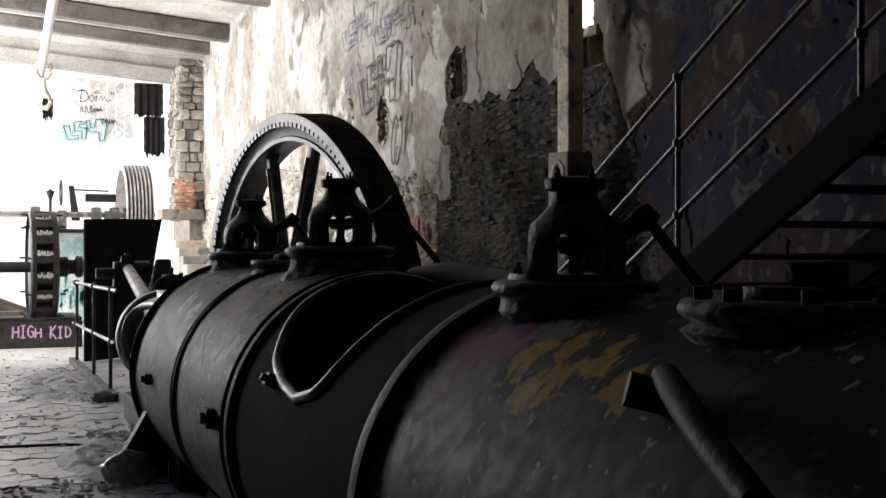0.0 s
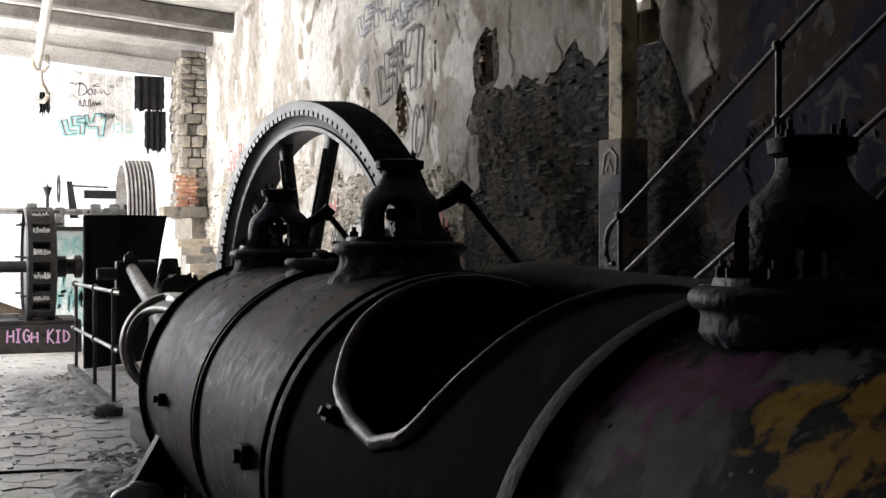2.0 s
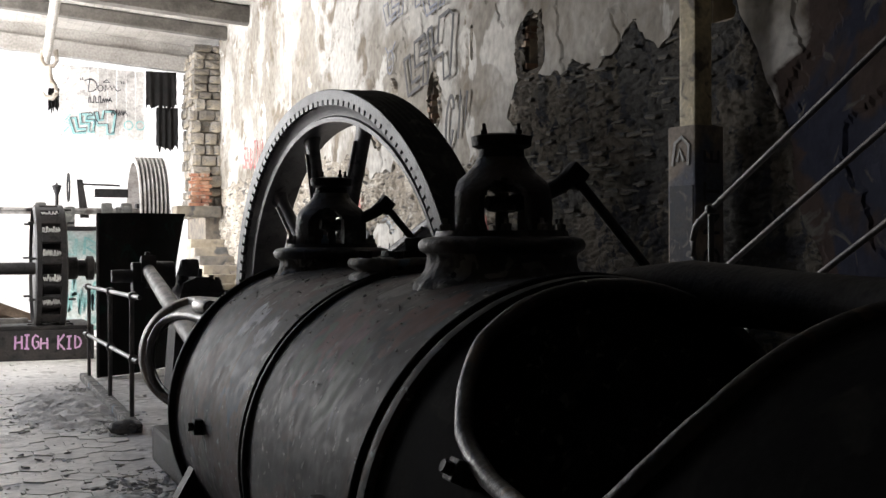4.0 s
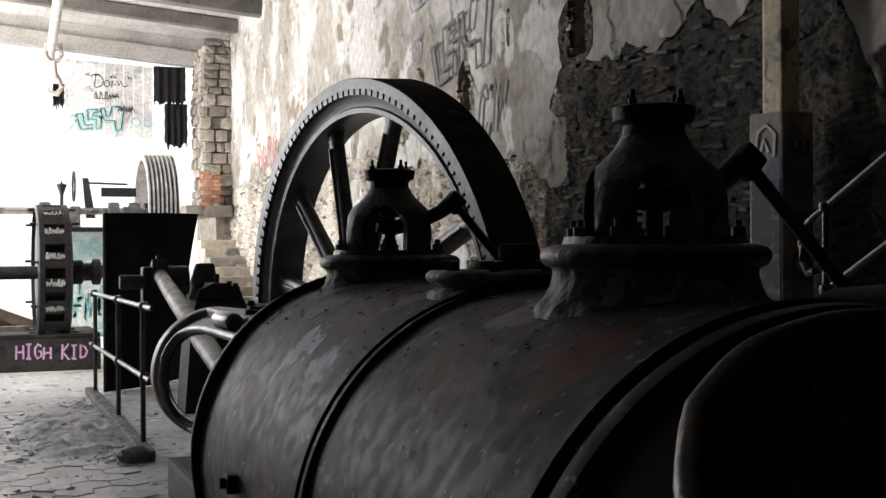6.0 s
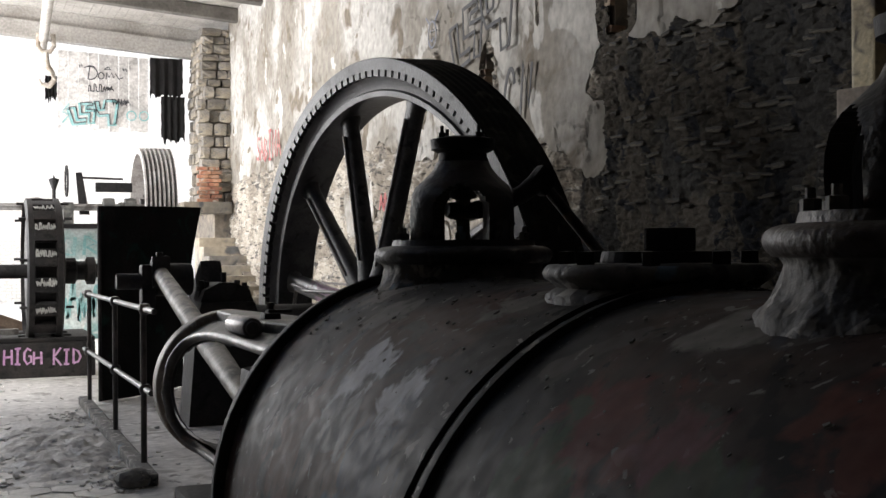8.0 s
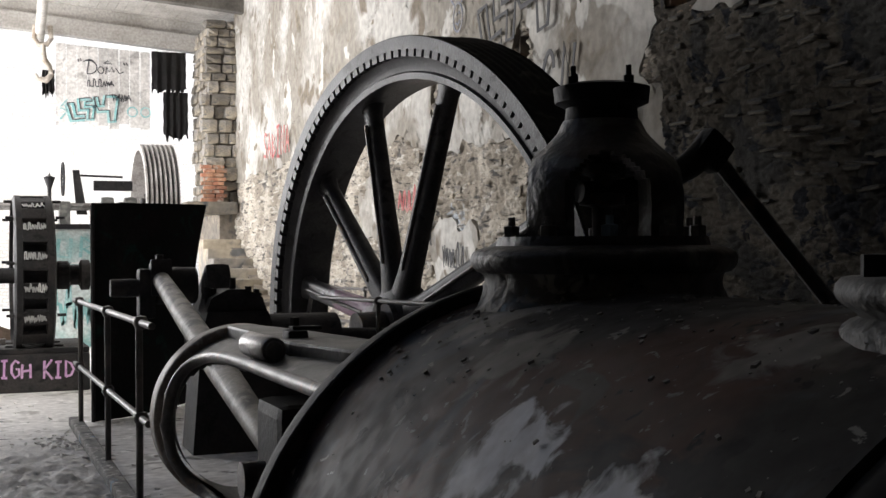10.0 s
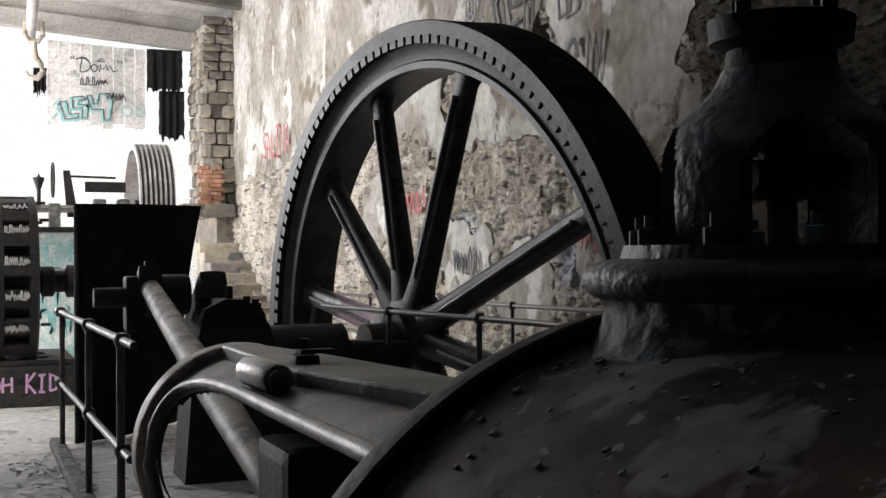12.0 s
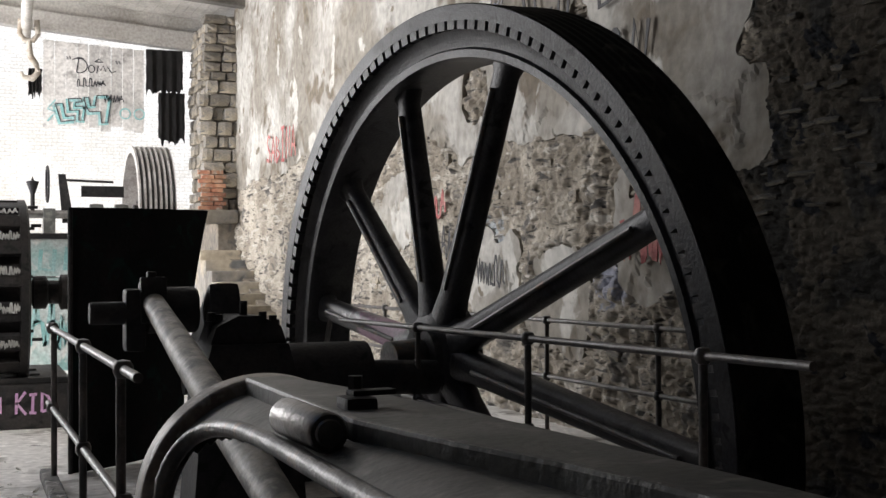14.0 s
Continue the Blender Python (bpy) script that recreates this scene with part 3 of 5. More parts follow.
# ---- the steam engine: axis along y at x 1.7, z 0.5 ----
engine = thing("steam_engine", "old black tandem steam engine with dented lagged cylinders", "engine", 1.7, 0, 0.5)
AXIS_R = 0.647
AXIS_X, AXIS_Z = -0.035, 0.09                      # the barrels' own axis


def surf(deg, y, r=AXIS_R):
    """A point on the barrel: degrees above the level on the walkway's side."""
    a, c = 0.73 * math.sin(radians(deg)) - AXIS_Z, 0.73 * math.cos(radians(deg)) + AXIS_X
    k = r / math.hypot(a, c)
    return Vector((AXIS_X - k * c, y, AXIS_Z + k * a))


def barrel(name, y0, y1, r, seed, mat):
    """A dented lagging barrel."""
    bm = bmesh.new()
    n, m = 120, max(8, int((y1 - y0) / 0.06))
    rows = []
    for j in range(m + 1):
        y = y0 + (y1 - y0) * j / m
        row = []
        for i in range(n):
            a = 360 * i / n
            p = surf(a, y, 0.9)
            d = 0.007 * noise.noise(Vector((p.x * 3 + seed, y * 2.2, p.z * 3))) + 0.0009 * noise.noise(Vector((p.x * 11, y * 9 + seed, p.z * 11)))
            row.append(bm.verts.new(surf(a, y, r + d)))
        rows.append(row)
    for a, b in zip(rows, rows[1:]):
        for i in range(n):
            bm.faces.new((a[i], a[(i + 1) % n], b[(i + 1) % n], b[i]))
    bm.faces.new(rows[0][::-1])
    bm.faces.new(rows[-1])
    bmesh.ops.recalc_face_normals(bm, faces=bm.faces)
    return smooth(part(name, bm, mat, engine))


def hoop(name, y, r, w, t, parent, mat):
    return smooth(part(name, lathe([(r - 0.02, y - w / 2), (r + t, y - w / 2), (r + t + 0.004, y), (r + t, y + w / 2), (r - 0.02, y + w / 2)], 96, Matrix.Translation((AXIS_X, 0, AXIS_Z)) @ ALONG), mat, parent), 50)


lp = barrel("low_pressure_cylinder", 4.82, 7.555, AXIS_R, 1, SHEET)
hp = barrel("high_pressure_cylinder", -2.2, 3.2, AXIS_R - 0.008, 7, SHEET_HP)
for y, w, t, p in ((7.555, 0.06, 0.018, lp), (7.50, 0.012, 0.026, lp), (6.10, 0.045, 0.006, lp), (6.13, 0.006, 0.010, lp), (6.07, 0.006, 0.010, lp), (4.84, 0.05, 0.008, lp), (4.90, 0.01, 0.014, lp), (3.18, 0.06, 0.01, hp), (3.10, 0.012, 0.014, hp), (0.9, 0.05, 0.006, hp)):
    hoop("hoop", y, AXIS_R, w, t, p, SHEET if y in (6.10, 4.84, 0.9) else IRON)
# dished end cover of the far cylinder
smooth(part("end_cover", lathe([(AXIS_R, 7.57), (AXIS_R - 0.04, 7.60), (0.5, 7.62), (0.48, 7.66), (0, 7.66)], 72, Matrix.Translation((AXIS_X, 0, AXIS_Z)) @ ALONG), IRON, engine))
for k in range(24):
    a = 15 * k
    part("stud", rod(surf(a, 7.59, 0.55), surf(a, 7.65, 0.55), 0.02, 6), IRON, engine)

# distance piece with its swept opening
NEAR = [(28, 4.0), (30, 3.86), (34, 3.78), (42, 3.72), (50, 3.68), (60, 3.66), (80, 3.64), (140, 3.62), (152, 3.9)]
FAR = [(28, 4.02), (30, 4.2), (35, 4.42), (45, 4.58), (55, 4.70), (68, 4.76), (140, 4.76), (152, 4.2)]


def distance_piece():
    bm = bmesh.new()
    n, m = 180, 44
    r, t = AXIS_R - 0.015, 0.05
    ys = [3.2 + (4.82 - 3.2) * j / m for j in range(m + 1)]

    def solid(a, y):
        return not (28 < a < 152 and interp(NEAR, a) < y < interp(FAR, a))

    out, inn = {}, {}

    def vert(store, i, j, rad):
        if (i, j) not in store:
            store[i, j] = bm.verts.new(surf(360 * (i % n) / n, ys[j], rad))
        return store[i, j]

    on = {(i, j) for i in range(n) for j in range(m) if solid(360 * (i + 0.5) / n, (ys[j] + ys[j + 1]) / 2)}
    for i, j in on:
        k = (i + 1) % n
        bm.faces.new((vert(out, i, j, r), vert(out, k, j, r), vert(out, k, j + 1, r), vert(out, i, j + 1, r)))
        bm.faces.new((vert(inn, i, j, r - t), vert(inn, i, j + 1, r - t), vert(inn, k, j + 1, r - t), vert(inn, k, j, r - t)))
    bmesh.ops.recalc_face_normals(bm, faces=bm.faces)
    body = smooth(part("distance_piece", bm, SHADE_BLACK, engine))
    up = [surf(a, interp(NEAR, a), r) for a in np.linspace(28, 152, 46)]
    back = [surf(a, interp(FAR, a), r) for a in np.linspace(152, 28, 46)]
    smooth(part("opening_lip", tube(up + back[1:-1], 0.021, 10, True), WORN, body, "worn rounded rim of the opening"), 60)
    smooth(part("piston_rod", rod((0, 3.1, 0), (0, 4.9, 0), 0.06, 20), BRIGHT, engine))
    return body


distance_piece()


def roughen(ob, amount, scale):
    """Cakes a casting with uneven dirt."""
    for v in ob.data.vertices:
        p = v.co
        v.co = p + v.normal * amount * (noise.noise(p * scale) + 0.6 * noise.noise(p * scale * 2.7))
    return ob


def valve(y, lift, turn, x=0.0, size=1.0, low=0.0):
    """A drop valve on its pedestal: neck, flange, four-legged yoke, cap, spindle and lever."""
    grow = Matrix.Translation((x, y, lift + 0.7)) @ Matrix.Diagonal((size, size, size, 1)) @ Matrix.Translation((0, 0, -0.7))
    m = grow @ Matrix.Rotation(radians(turn), 4, "Z")
    prof = [(0.30 - low, 0.60), (0.272 - low, 0.685), (0.250 - 0.4 * low, 0.705), (0.238, 0.725), (0.232, 0.745), (0.23, 0.765), (0.237, 0.775)]
    fine = [(interp([(h, r) for r, h in prof], h), h) for h in np.linspace(0.60, 0.775, 26)]
    v = smooth(part("valve_chest", lathe(fine, 128, m), DUSTY, engine, "dust-caked cast iron pedestal"), 80)
    roughen(v, 0.0055, 26)
    smooth(part("flange", lathe([(0, 0.772), (0.23, 0.772), (0.246, 0.774), (0.255, 0.782), (0.260, 0.792), (0.261, 0.802), (0.256, 0.812), (0.246, 0.819), (0.23, 0.823), (0.21, 0.825), (0.205, 0.842), (0.0, 0.842)], 72, m), DUSTY_IRON, v), 50)
    for k in range(10):
        a = radians(36 * k)
        c, s = 0.187 * math.cos(a), 0.187 * math.sin(a)
        part("bolt", lathe([(0, 0.84), (0.017, 0.84), (0.017, 0.862), (0.008, 0.864), (0.008, 0.88), (0, 0.88)], 6, m @ Matrix.Translation((c, s, 0))), DUSTY, v)
    yoke = bmesh.new()
    prof = [(0.168, 0.842), (0.168, 0.87), (0.170, 0.90), (0.168, 0.935), (0.160, 0.965), (0.140, 0.995), (0.112, 1.02), (0.088, 1.045), (0.076, 1.07)]
    prof = [(interp([(h, r) for r, h in prof], h), h) for h in np.linspace(0.842, 1.07, 31)]
    n = 128
    grids = [[[yoke.verts.new(m @ Vector(((r - t) * math.cos(2 * math.pi * i / n), (r - t) * math.sin(2 * math.pi * i / n), h))) for i in range(n)] for r, h in prof] for t in (0, 0.042)]
    arch = [29 * math.sqrt(max(0.0, 1 - max(0.0, ((r[1] + q[1]) / 2 - 0.915) / 0.085) ** 2)) for r, q in zip(prof, prof[1:])]
    hole = [[abs((360 * (i + 0.5) / n + 45) % 90 - 45) < a for i in range(n)] for a in arch]
    for j in range(len(arch)):
        for i in range(n):
            if hole[j][i]:
                continue
            k = (i + 1) % n
            for g in grids:
                yoke.faces.new((g[j][i], g[j][k], g[j + 1][k], g[j + 1][i]))
            o, q = grids
            if hole[j][i - 1]:
                yoke.faces.new((o[j][i], o[j + 1][i], q[j + 1][i], q[j][i]))
            if hole[j][k]:
                yoke.faces.new((o[j][k], q[j][k], q[j + 1][k], o[j + 1][k]))
            if j and hole[j - 1][i]:
                yoke.faces.new((o[j][i], q[j][i], q[j][k], o[j][k]))
    bmesh.ops.recalc_face_normals(yoke, faces=yoke.faces)
    smooth(part("yoke", yoke, DUSTY_IRON, v), 45)
    cap = smooth(part("cap", lathe([(0, 1.0), (0.06, 1.01), (0.088, 1.045), (0.072, 1.075), (0.07, 1.095), (0.092, 1.105), (0.095, 1.135), (0.07, 1.142), (0, 1.142)], 40, m), IRON, v))
    for k in range(4):
        a = radians(90 * k + 40)
        part("cap_bolt", lathe([(0, 1.135), (0.011, 1.135), (0.011, 1.152), (0.006, 1.153), (0.006, 1.172), (0, 1.172)], 6, m @ Matrix.Translation((0.075 * math.cos(a), 0.075 * math.sin(a), 0))), IRON, cap)
    smooth(part("spindle", lathe([(0, 0.84), (0.02, 0.84), (0.02, 0.90), (0.045, 0.905), (0.045, 0.925), (0.022, 0.93), (0.022, 0.96), (0.04, 0.965), (0.04, 0.985), (0.018, 0.99), (0.018, 1.03), (0, 1.03)], 20, m), WORN, v))
    m2 = grow
    arm = smooth(part("lever", tube([m2 @ Vector(p) for p in ((-0.05, 0, 0.93), (0.02, 0, 0.925), (0.12, 0.01, 0.945), (0.21, 0.02, 0.985), (0.27, 0.02, 1.03))], [0.022, 0.028, 0.026, 0.028, 0.034], 10), IRON, v), 60)
    smooth(part("trip_rod", rod(m2 @ Vector((0.265, 0.02, 1.02)), m2 @ Vector((0.60, -0.06, 0.60)), 0.017, 10), WORN, arm))
    part("knuckle", boxed(0.07, 0.05, 0.07, m2 @ pose(0.265, 0.02, 1.02, 0, 40, 0), 0.012), IRON, arm)
    return v


valve(7.36, 0.0, 65)
valve(5.50, 0.03, 70)
valve(2.88, -0.048, 65, -0.155, 0.86, 0.075)

# blank cover between the two valves
def blank_cover(x, y, z, size, foot=0.25):
    m = Matrix.Translation((x, y, z)) @ Matrix.Diagonal((size, size, 1, 1))
    c = roughen(smooth(part("manhole_cover", lathe([(foot, 0.62), (foot - 0.01, 0.69), (0.235, 0.72), (0.22, 0.73), (0.21, 0.735), (0.218, 0.742), (0.228, 0.748), (0.238, 0.756), (0.241, 0.765), (0.238, 0.775), (0.23, 0.783), (0.0, 0.79)], 72, m), DUSTY, engine, "bolted blank cover"), 70), 0.003, 24)
    part("cover_plate", lathe([(0, 0.785), (0.12, 0.785), (0.115, 0.81), (0, 0.81)], 32, m), IRON, c)
    part("nut", boxed(0.08, 0.08, 0.05, m @ pose(0.02, -0.02, 0.835, 0, 0, 25), 0.008), IRON, c)
    for k in range(8):
        a = radians(45 * k + 10)
        part("bolt", lathe([(0, 0.78), (0.02, 0.78), (0.02, 0.81), (0, 0.812)], 6, m @ Matrix.Translation((0.19 * math.cos(a), 0.19 * math.sin(a), 0))), IRON, c)


blank_cover(0, 6.30, 0, 1.0)
blank_cover(-0.12, 1.98, -0.045, 1.05, 0.215)

smooth(part("steam_pipe", tube([(0.28, 5.2, 0.66), (0.3, 4.9, 0.70), (0.3, 4.4, 0.685), (0.28, 3.9, 0.67), (0.2, 3.5, 0.66), (0.16, 3.25, 0.66)], [0.10, 0.085, 0.075, 0.075, 0.085, 0.10], 20), IRON, engine), 60)
part("pipe_saddle", boxed(0.3, 0.28, 0.14, pose(0.14, 3.34, 0.68), 0.03), IRON, engine)


def boss(deg, y, w, out, name="boss", r=AXIS_R):
    p, q = surf(deg, y, r - 0.02), surf(deg, y, r + out)
    m = Matrix.Translation((p + q) / 2) @ (q - p).to_track_quat("Z", "Y").to_matrix().to_4x4()
    b = part(name, boxed(w, w, out + 0.02, m, w * 0.12), IRON, engine)
    part("screw", rod(q, q + (q - p).normalized() * 0.02, w * 0.28, 8), IRON, b)


boss(9.4, 6.86, 0.06, 0.035)
boss(9.7, 5.15, 0.085, 0.03)
boss(30, 4.35, 0.05, 0.02)
smooth(part("drain_cock", rod(surf(51, 1.90, 0.62), surf(51, 1.90, 0.62) + Vector((-0.10, 0.05, 0.03)), 0.03, 16, 0.034), IRON, engine))
smooth(part("drain_lever", tube([surf(51, 1.90, 0.69), surf(48, 1.80, 0.71), surf(43, 1.64, 0.72), surf(37, 1.43, 0.72)], 0.028, 12), IRON, engine), 60)
# feet under the cylinders
for y in (6.9, 5.1, 2.6, 0.4):
    part("foot", boxed(1.1, 0.36, 0.24, pose(0, y, -0.38), 0.03), IRON, engine)
part("bed_casting", boxed(0.9, 11.6, 0.22, pose(0, 4.0, -0.39), 0.03), IRON, engine)
part("splayed_foot", prism([(0, 0), (0.34, 0), (0.10, 0.42), (0, 0.42)], 0.1, pose(-0.52, 7.25, -0.495) @ Matrix(((-1, 0, 0, 0), (0, 0, 1, 0), (0, 1, 0, 0), (0, 0, 0, 1)))), IRON, engine)


# crosshead guide: a bored trunk, open at the side, with a rolled lip
def trunk_guide():
    bm = bmesh.new()
    n, m, t = 144, 54, 0.04
    cx, cz = 0.036, 0.06
    ys = [7.55 + 3.27 * j / m for j in range(m + 1)]
    y0, y1, low, top = 7.95, 10.70, -62.0, 59.0      # the opening towards the walkway; its twin lies behind

    def radius(y):
        return interp([(7.5, 0.47), (8.2, 0.40), (9.0, 0.375), (10.9, 0.375)], y)

    def at(deg, y, r):
        return Vector((cx - r * math.cos(radians(deg)), y, cz + r * math.sin(radians(deg))))

    def edge(c, mid):
        """How far out of the opening's rounded outline an angle and a y lie, over 1 outside."""
        return lambda a, y: abs((y - (y0 + y1) / 2) / ((y1 - y0) / 2)) ** 5 + abs(((a - mid + 180) % 360 - 180) / c) ** 5

    half, mid = (top - low) / 2, (top + low) / 2
    near, far = edge(half, mid), edge(half, 180 - mid)
    out, inn = {}, {}

    def vert(store, i, j, off):
        if (i, j) not in store:
            store[i, j] = bm.verts.new(at(360 * (i % n) / n, ys[j], radius(ys[j]) - off))
        return store[i, j]

    for i in range(n):
        for j in range(m):
            a, y = 360 * (i + 0.5) / n, (ys[j] + ys[j + 1]) / 2
            if near(a, y) > 1 and far(a, y) > 1:
                k = (i + 1) % n
                bm.faces.new((vert(out, i, j, 0), vert(out, k, j, 0), vert(out, k, j + 1, 0), vert(out, i, j + 1, 0)))
                bm.faces.new((vert(inn, i, j, t), vert(inn, i, j + 1, t), vert(inn, k, j + 1, t), vert(inn, k, j, t)))
    bmesh.ops.recalc_face_normals(bm, faces=bm.faces)
    g = smooth(part("crosshead_guide", bm, GREASY, engine))
    for centre in (mid, 180 - mid):
        pts = []
        for k in range(96):
            a = 2 * math.pi * k / 96
            c, q = math.cos(a), math.sin(a)
            u, v = math.copysign(abs(c) ** 0.4, c), math.copysign(abs(q) ** 0.4, q)
            y = (y0 + y1) / 2 + (y1 - y0) / 2 * u
            pts.append(at(centre + half * v, y, radius(y) + 0.004))
        smooth(part("opening_lip", tube(pts, 0.026, 12, True), WORN, g, "worn rounded rim of the opening"), 70)
    ring = Matrix.Translation((cx, 0, cz)) @ ALONG
    smooth(part("end_flange", lathe([(0.35, 10.78), (0.405, 10.78), (0.416, 10.79), (0.418, 10.80), (0.418, 10.91), (0.410, 10.92), (0.35, 10.92), (0.35, 10.78)], 120, ring), RING, g, "bare worn flange ring"), 50)
    pad = part("top_rail", prism([(-0.05, 10.78), (-0.045, 9.66), (0.04, 9.25), (0.13, 8.92), (0.19, 8.58), (0.20, 7.62), (0.40, 7.62), (0.36, 8.6), (0.30, 9.4), (0.20, 10.2), (0.08, 10.78)], 0.085, pose(0, 0, 0.395)), GREASY, g)
    bev = bmesh.new()
    bev.from_mesh(pad.data)
    bmesh.ops.bevel(bev, geom=[e for e in bev.edges if e.calc_length() > 0.09], offset=0.012, segments=2, affect="EDGES", profile=0.6)
    bev.to_mesh(pad.data)
    bev.free()
    lug = part("lug", boxed(0.085, 0.10, 0.10, pose(0.03, 9.86, 0.46), 0.018), IRON, g)
    part("lug_bolt", rod((0.045, 9.92, 0.50), (0.045, 9.92, 0.555), 0.02, 6), IRON, lug)
    part("lug_strap", boxed(0.12, 0.05, 0.014, pose(0.075, 9.88, 0.516, 0, 0, 6), 0.003), IRON, lug)
    smooth(part("guide_pin", lathe([(0, -0.17), (0.030, -0.17), (0.034, -0.163), (0.044, -0.163), (0.049, -0.155), (0.049, 0.17), (0, 0.17)], 36, pose(-0.115, 9.80, 0.452) @ pose(0, 0, 0, -90, 0, 2)), BRIGHT, g, "thick worn steel pin"))
    cross = part("crosshead", boxed(0.26, 0.4, 0.5, pose(0.02, 9.75, 0.0), 0.05), IRON, engine)
    smooth(part("crosshead_pin", rod((-0.2, 9.8, -0.05), (0.2, 9.8, -0.05), 0.07, 20), BRIGHT, cross))
    smooth(part("piston_rod", rod((0, 7.5, 0), (0, 9.6, 0), 0.06, 20), BRIGHT, engine))
    smooth(part("oil_pot", lathe([(0, 0), (0.03, 0), (0.045, 0.05), (0.03, 0.09), (0.05, 0.12), (0.03, 0.2), (0, 0.2)], 16, pose(-0.36, 7.95, -0.12)), WORN, engine))


trunk_guide()

# connecting rod, crank and main bearing
conrod = thing("connecting_rod", "dusty round steel connecting rod", "connecting rod", 1.72, 9.9, 0.44)
end = Vector((0.06, 3.8, 0.70))
smooth(part("shank", tube([Vector((0, 0.0, 0.0)), end * 0.4, end * 0.7, end * 0.97], [0.055, 0.075, 0.07, 0.06], 20), DUSTY_STEEL, conrod), 60)
big = part("big_end", boxed(0.12, 0.22, 0.22, pose(*end, -8, 0, 0), 0.03), IRON, conrod)
part("strap", boxed(0.14, 0.05, 0.25, pose(end.x, end.y - 0.08, end.z, -8, 0, 0), 0.012), IRON, big)
for sgn in (-1, 1):
    part("cotter", boxed(0.05, 0.05, 0.07, pose(end.x, end.y, end.z + sgn * 0.12), 0.01), IRON, big)
crank = thing("crank", "black crank with a thick crank pin", "crank", 1.75, 13.7, 0)
smooth(part("crank_pin", lathe([(0, -0.30), (0.058, -0.30), (0.062, -0.28), (0.062, 0.14), (0, 0.14)], 28, pose(0, 0, 1.07) @ ACROSS), IRON, crank))
part("pin_block", boxed(0.11, 0.16, 0.34, pose(-0.06, 0.02, 1.03), 0.025), IRON, crank)
smooth(part("crank_boss", lathe([(0, 0.0), (0.115, 0.0), (0.128, 0.015), (0.128, 0.27), (0.115, 0.285), (0, 0.285)], 40, pose(0.0, 0.05, 1.08) @ ACROSS), IRON, crank))
part("web", boxed(0.18, 0.95, 0.28, pose(0.42, 0.30, 0.88, -30, 0, 0), 0.05), IRON, crank)
smooth(part("shaft", rod((0.3, 0.55, 0.66), (1.9, 0.5, 0.60), 0.11, 28), IRON, crank))
bearing = thing("bearing_pedestal", "dark bolted main bearing pedestal", "bearing", 2.20, 13.3, 0.08)
part("body", prism([(-0.3, -0.08), (0.3, -0.08), (0.24, 0.7), (0.2, 0.84), (-0.2, 0.84), (-0.24, 0.7)], 0.42, pose(0, 0.24, 0, 90, 0, 0)), IRON, bearing)
part("bearing_cap", prism([(-0.2, 0.84), (0.2, 0.84), (0.17, 0.93), (0.06, 0.985), (-0.06, 0.985), (-0.17, 0.93)], 0.34, pose(0, 0.2, 0, 90, 0, 0)), IRON, bearing)
for x, h in ((-0.17, 1.0), (-0.13, 0.99), (0.0, 1.06), (0.105, 1.0), (0.16, 0.98)):
    part("stud", rod((x, 0.0, 0.86), (x, 0.0, h), 0.022, 8), IRON, bearing)
    part("nut", rod((x, 0.0, 0.92), (x, 0.0, 0.955), 0.036, 6), IRON, bearing)
cowl = thing("shaft_cover", "dark sheet metal cover over the crankshaft", "cover", 2.9, 14.3, 0)
smooth(part("hood", lathe([(0.0, -0.3), (0.24, -0.3), (0.24, 0.3), (0.0, 0.3)], 40, pose(0, 0, 0.60) @ ACROSS), IRON, cowl))
part("stand", boxed(0.5, 0.36, 0.46, pose(0, 0, 0.23), 0.02), IRON, cowl)


# ---- flywheel ----
WM = pose(3.679, 14.078, 0.441, 0, 0, 10.4) @ pose(0, 0, 0, 0, -2.7, 0)
WHEEL = WM @ ACROSS
wheel = new("flywheel")
wheel.matrix_basis = WHEEL
tagged(wheel, "huge black cast iron flywheel with rope grooves and barring teeth", "flywheel")


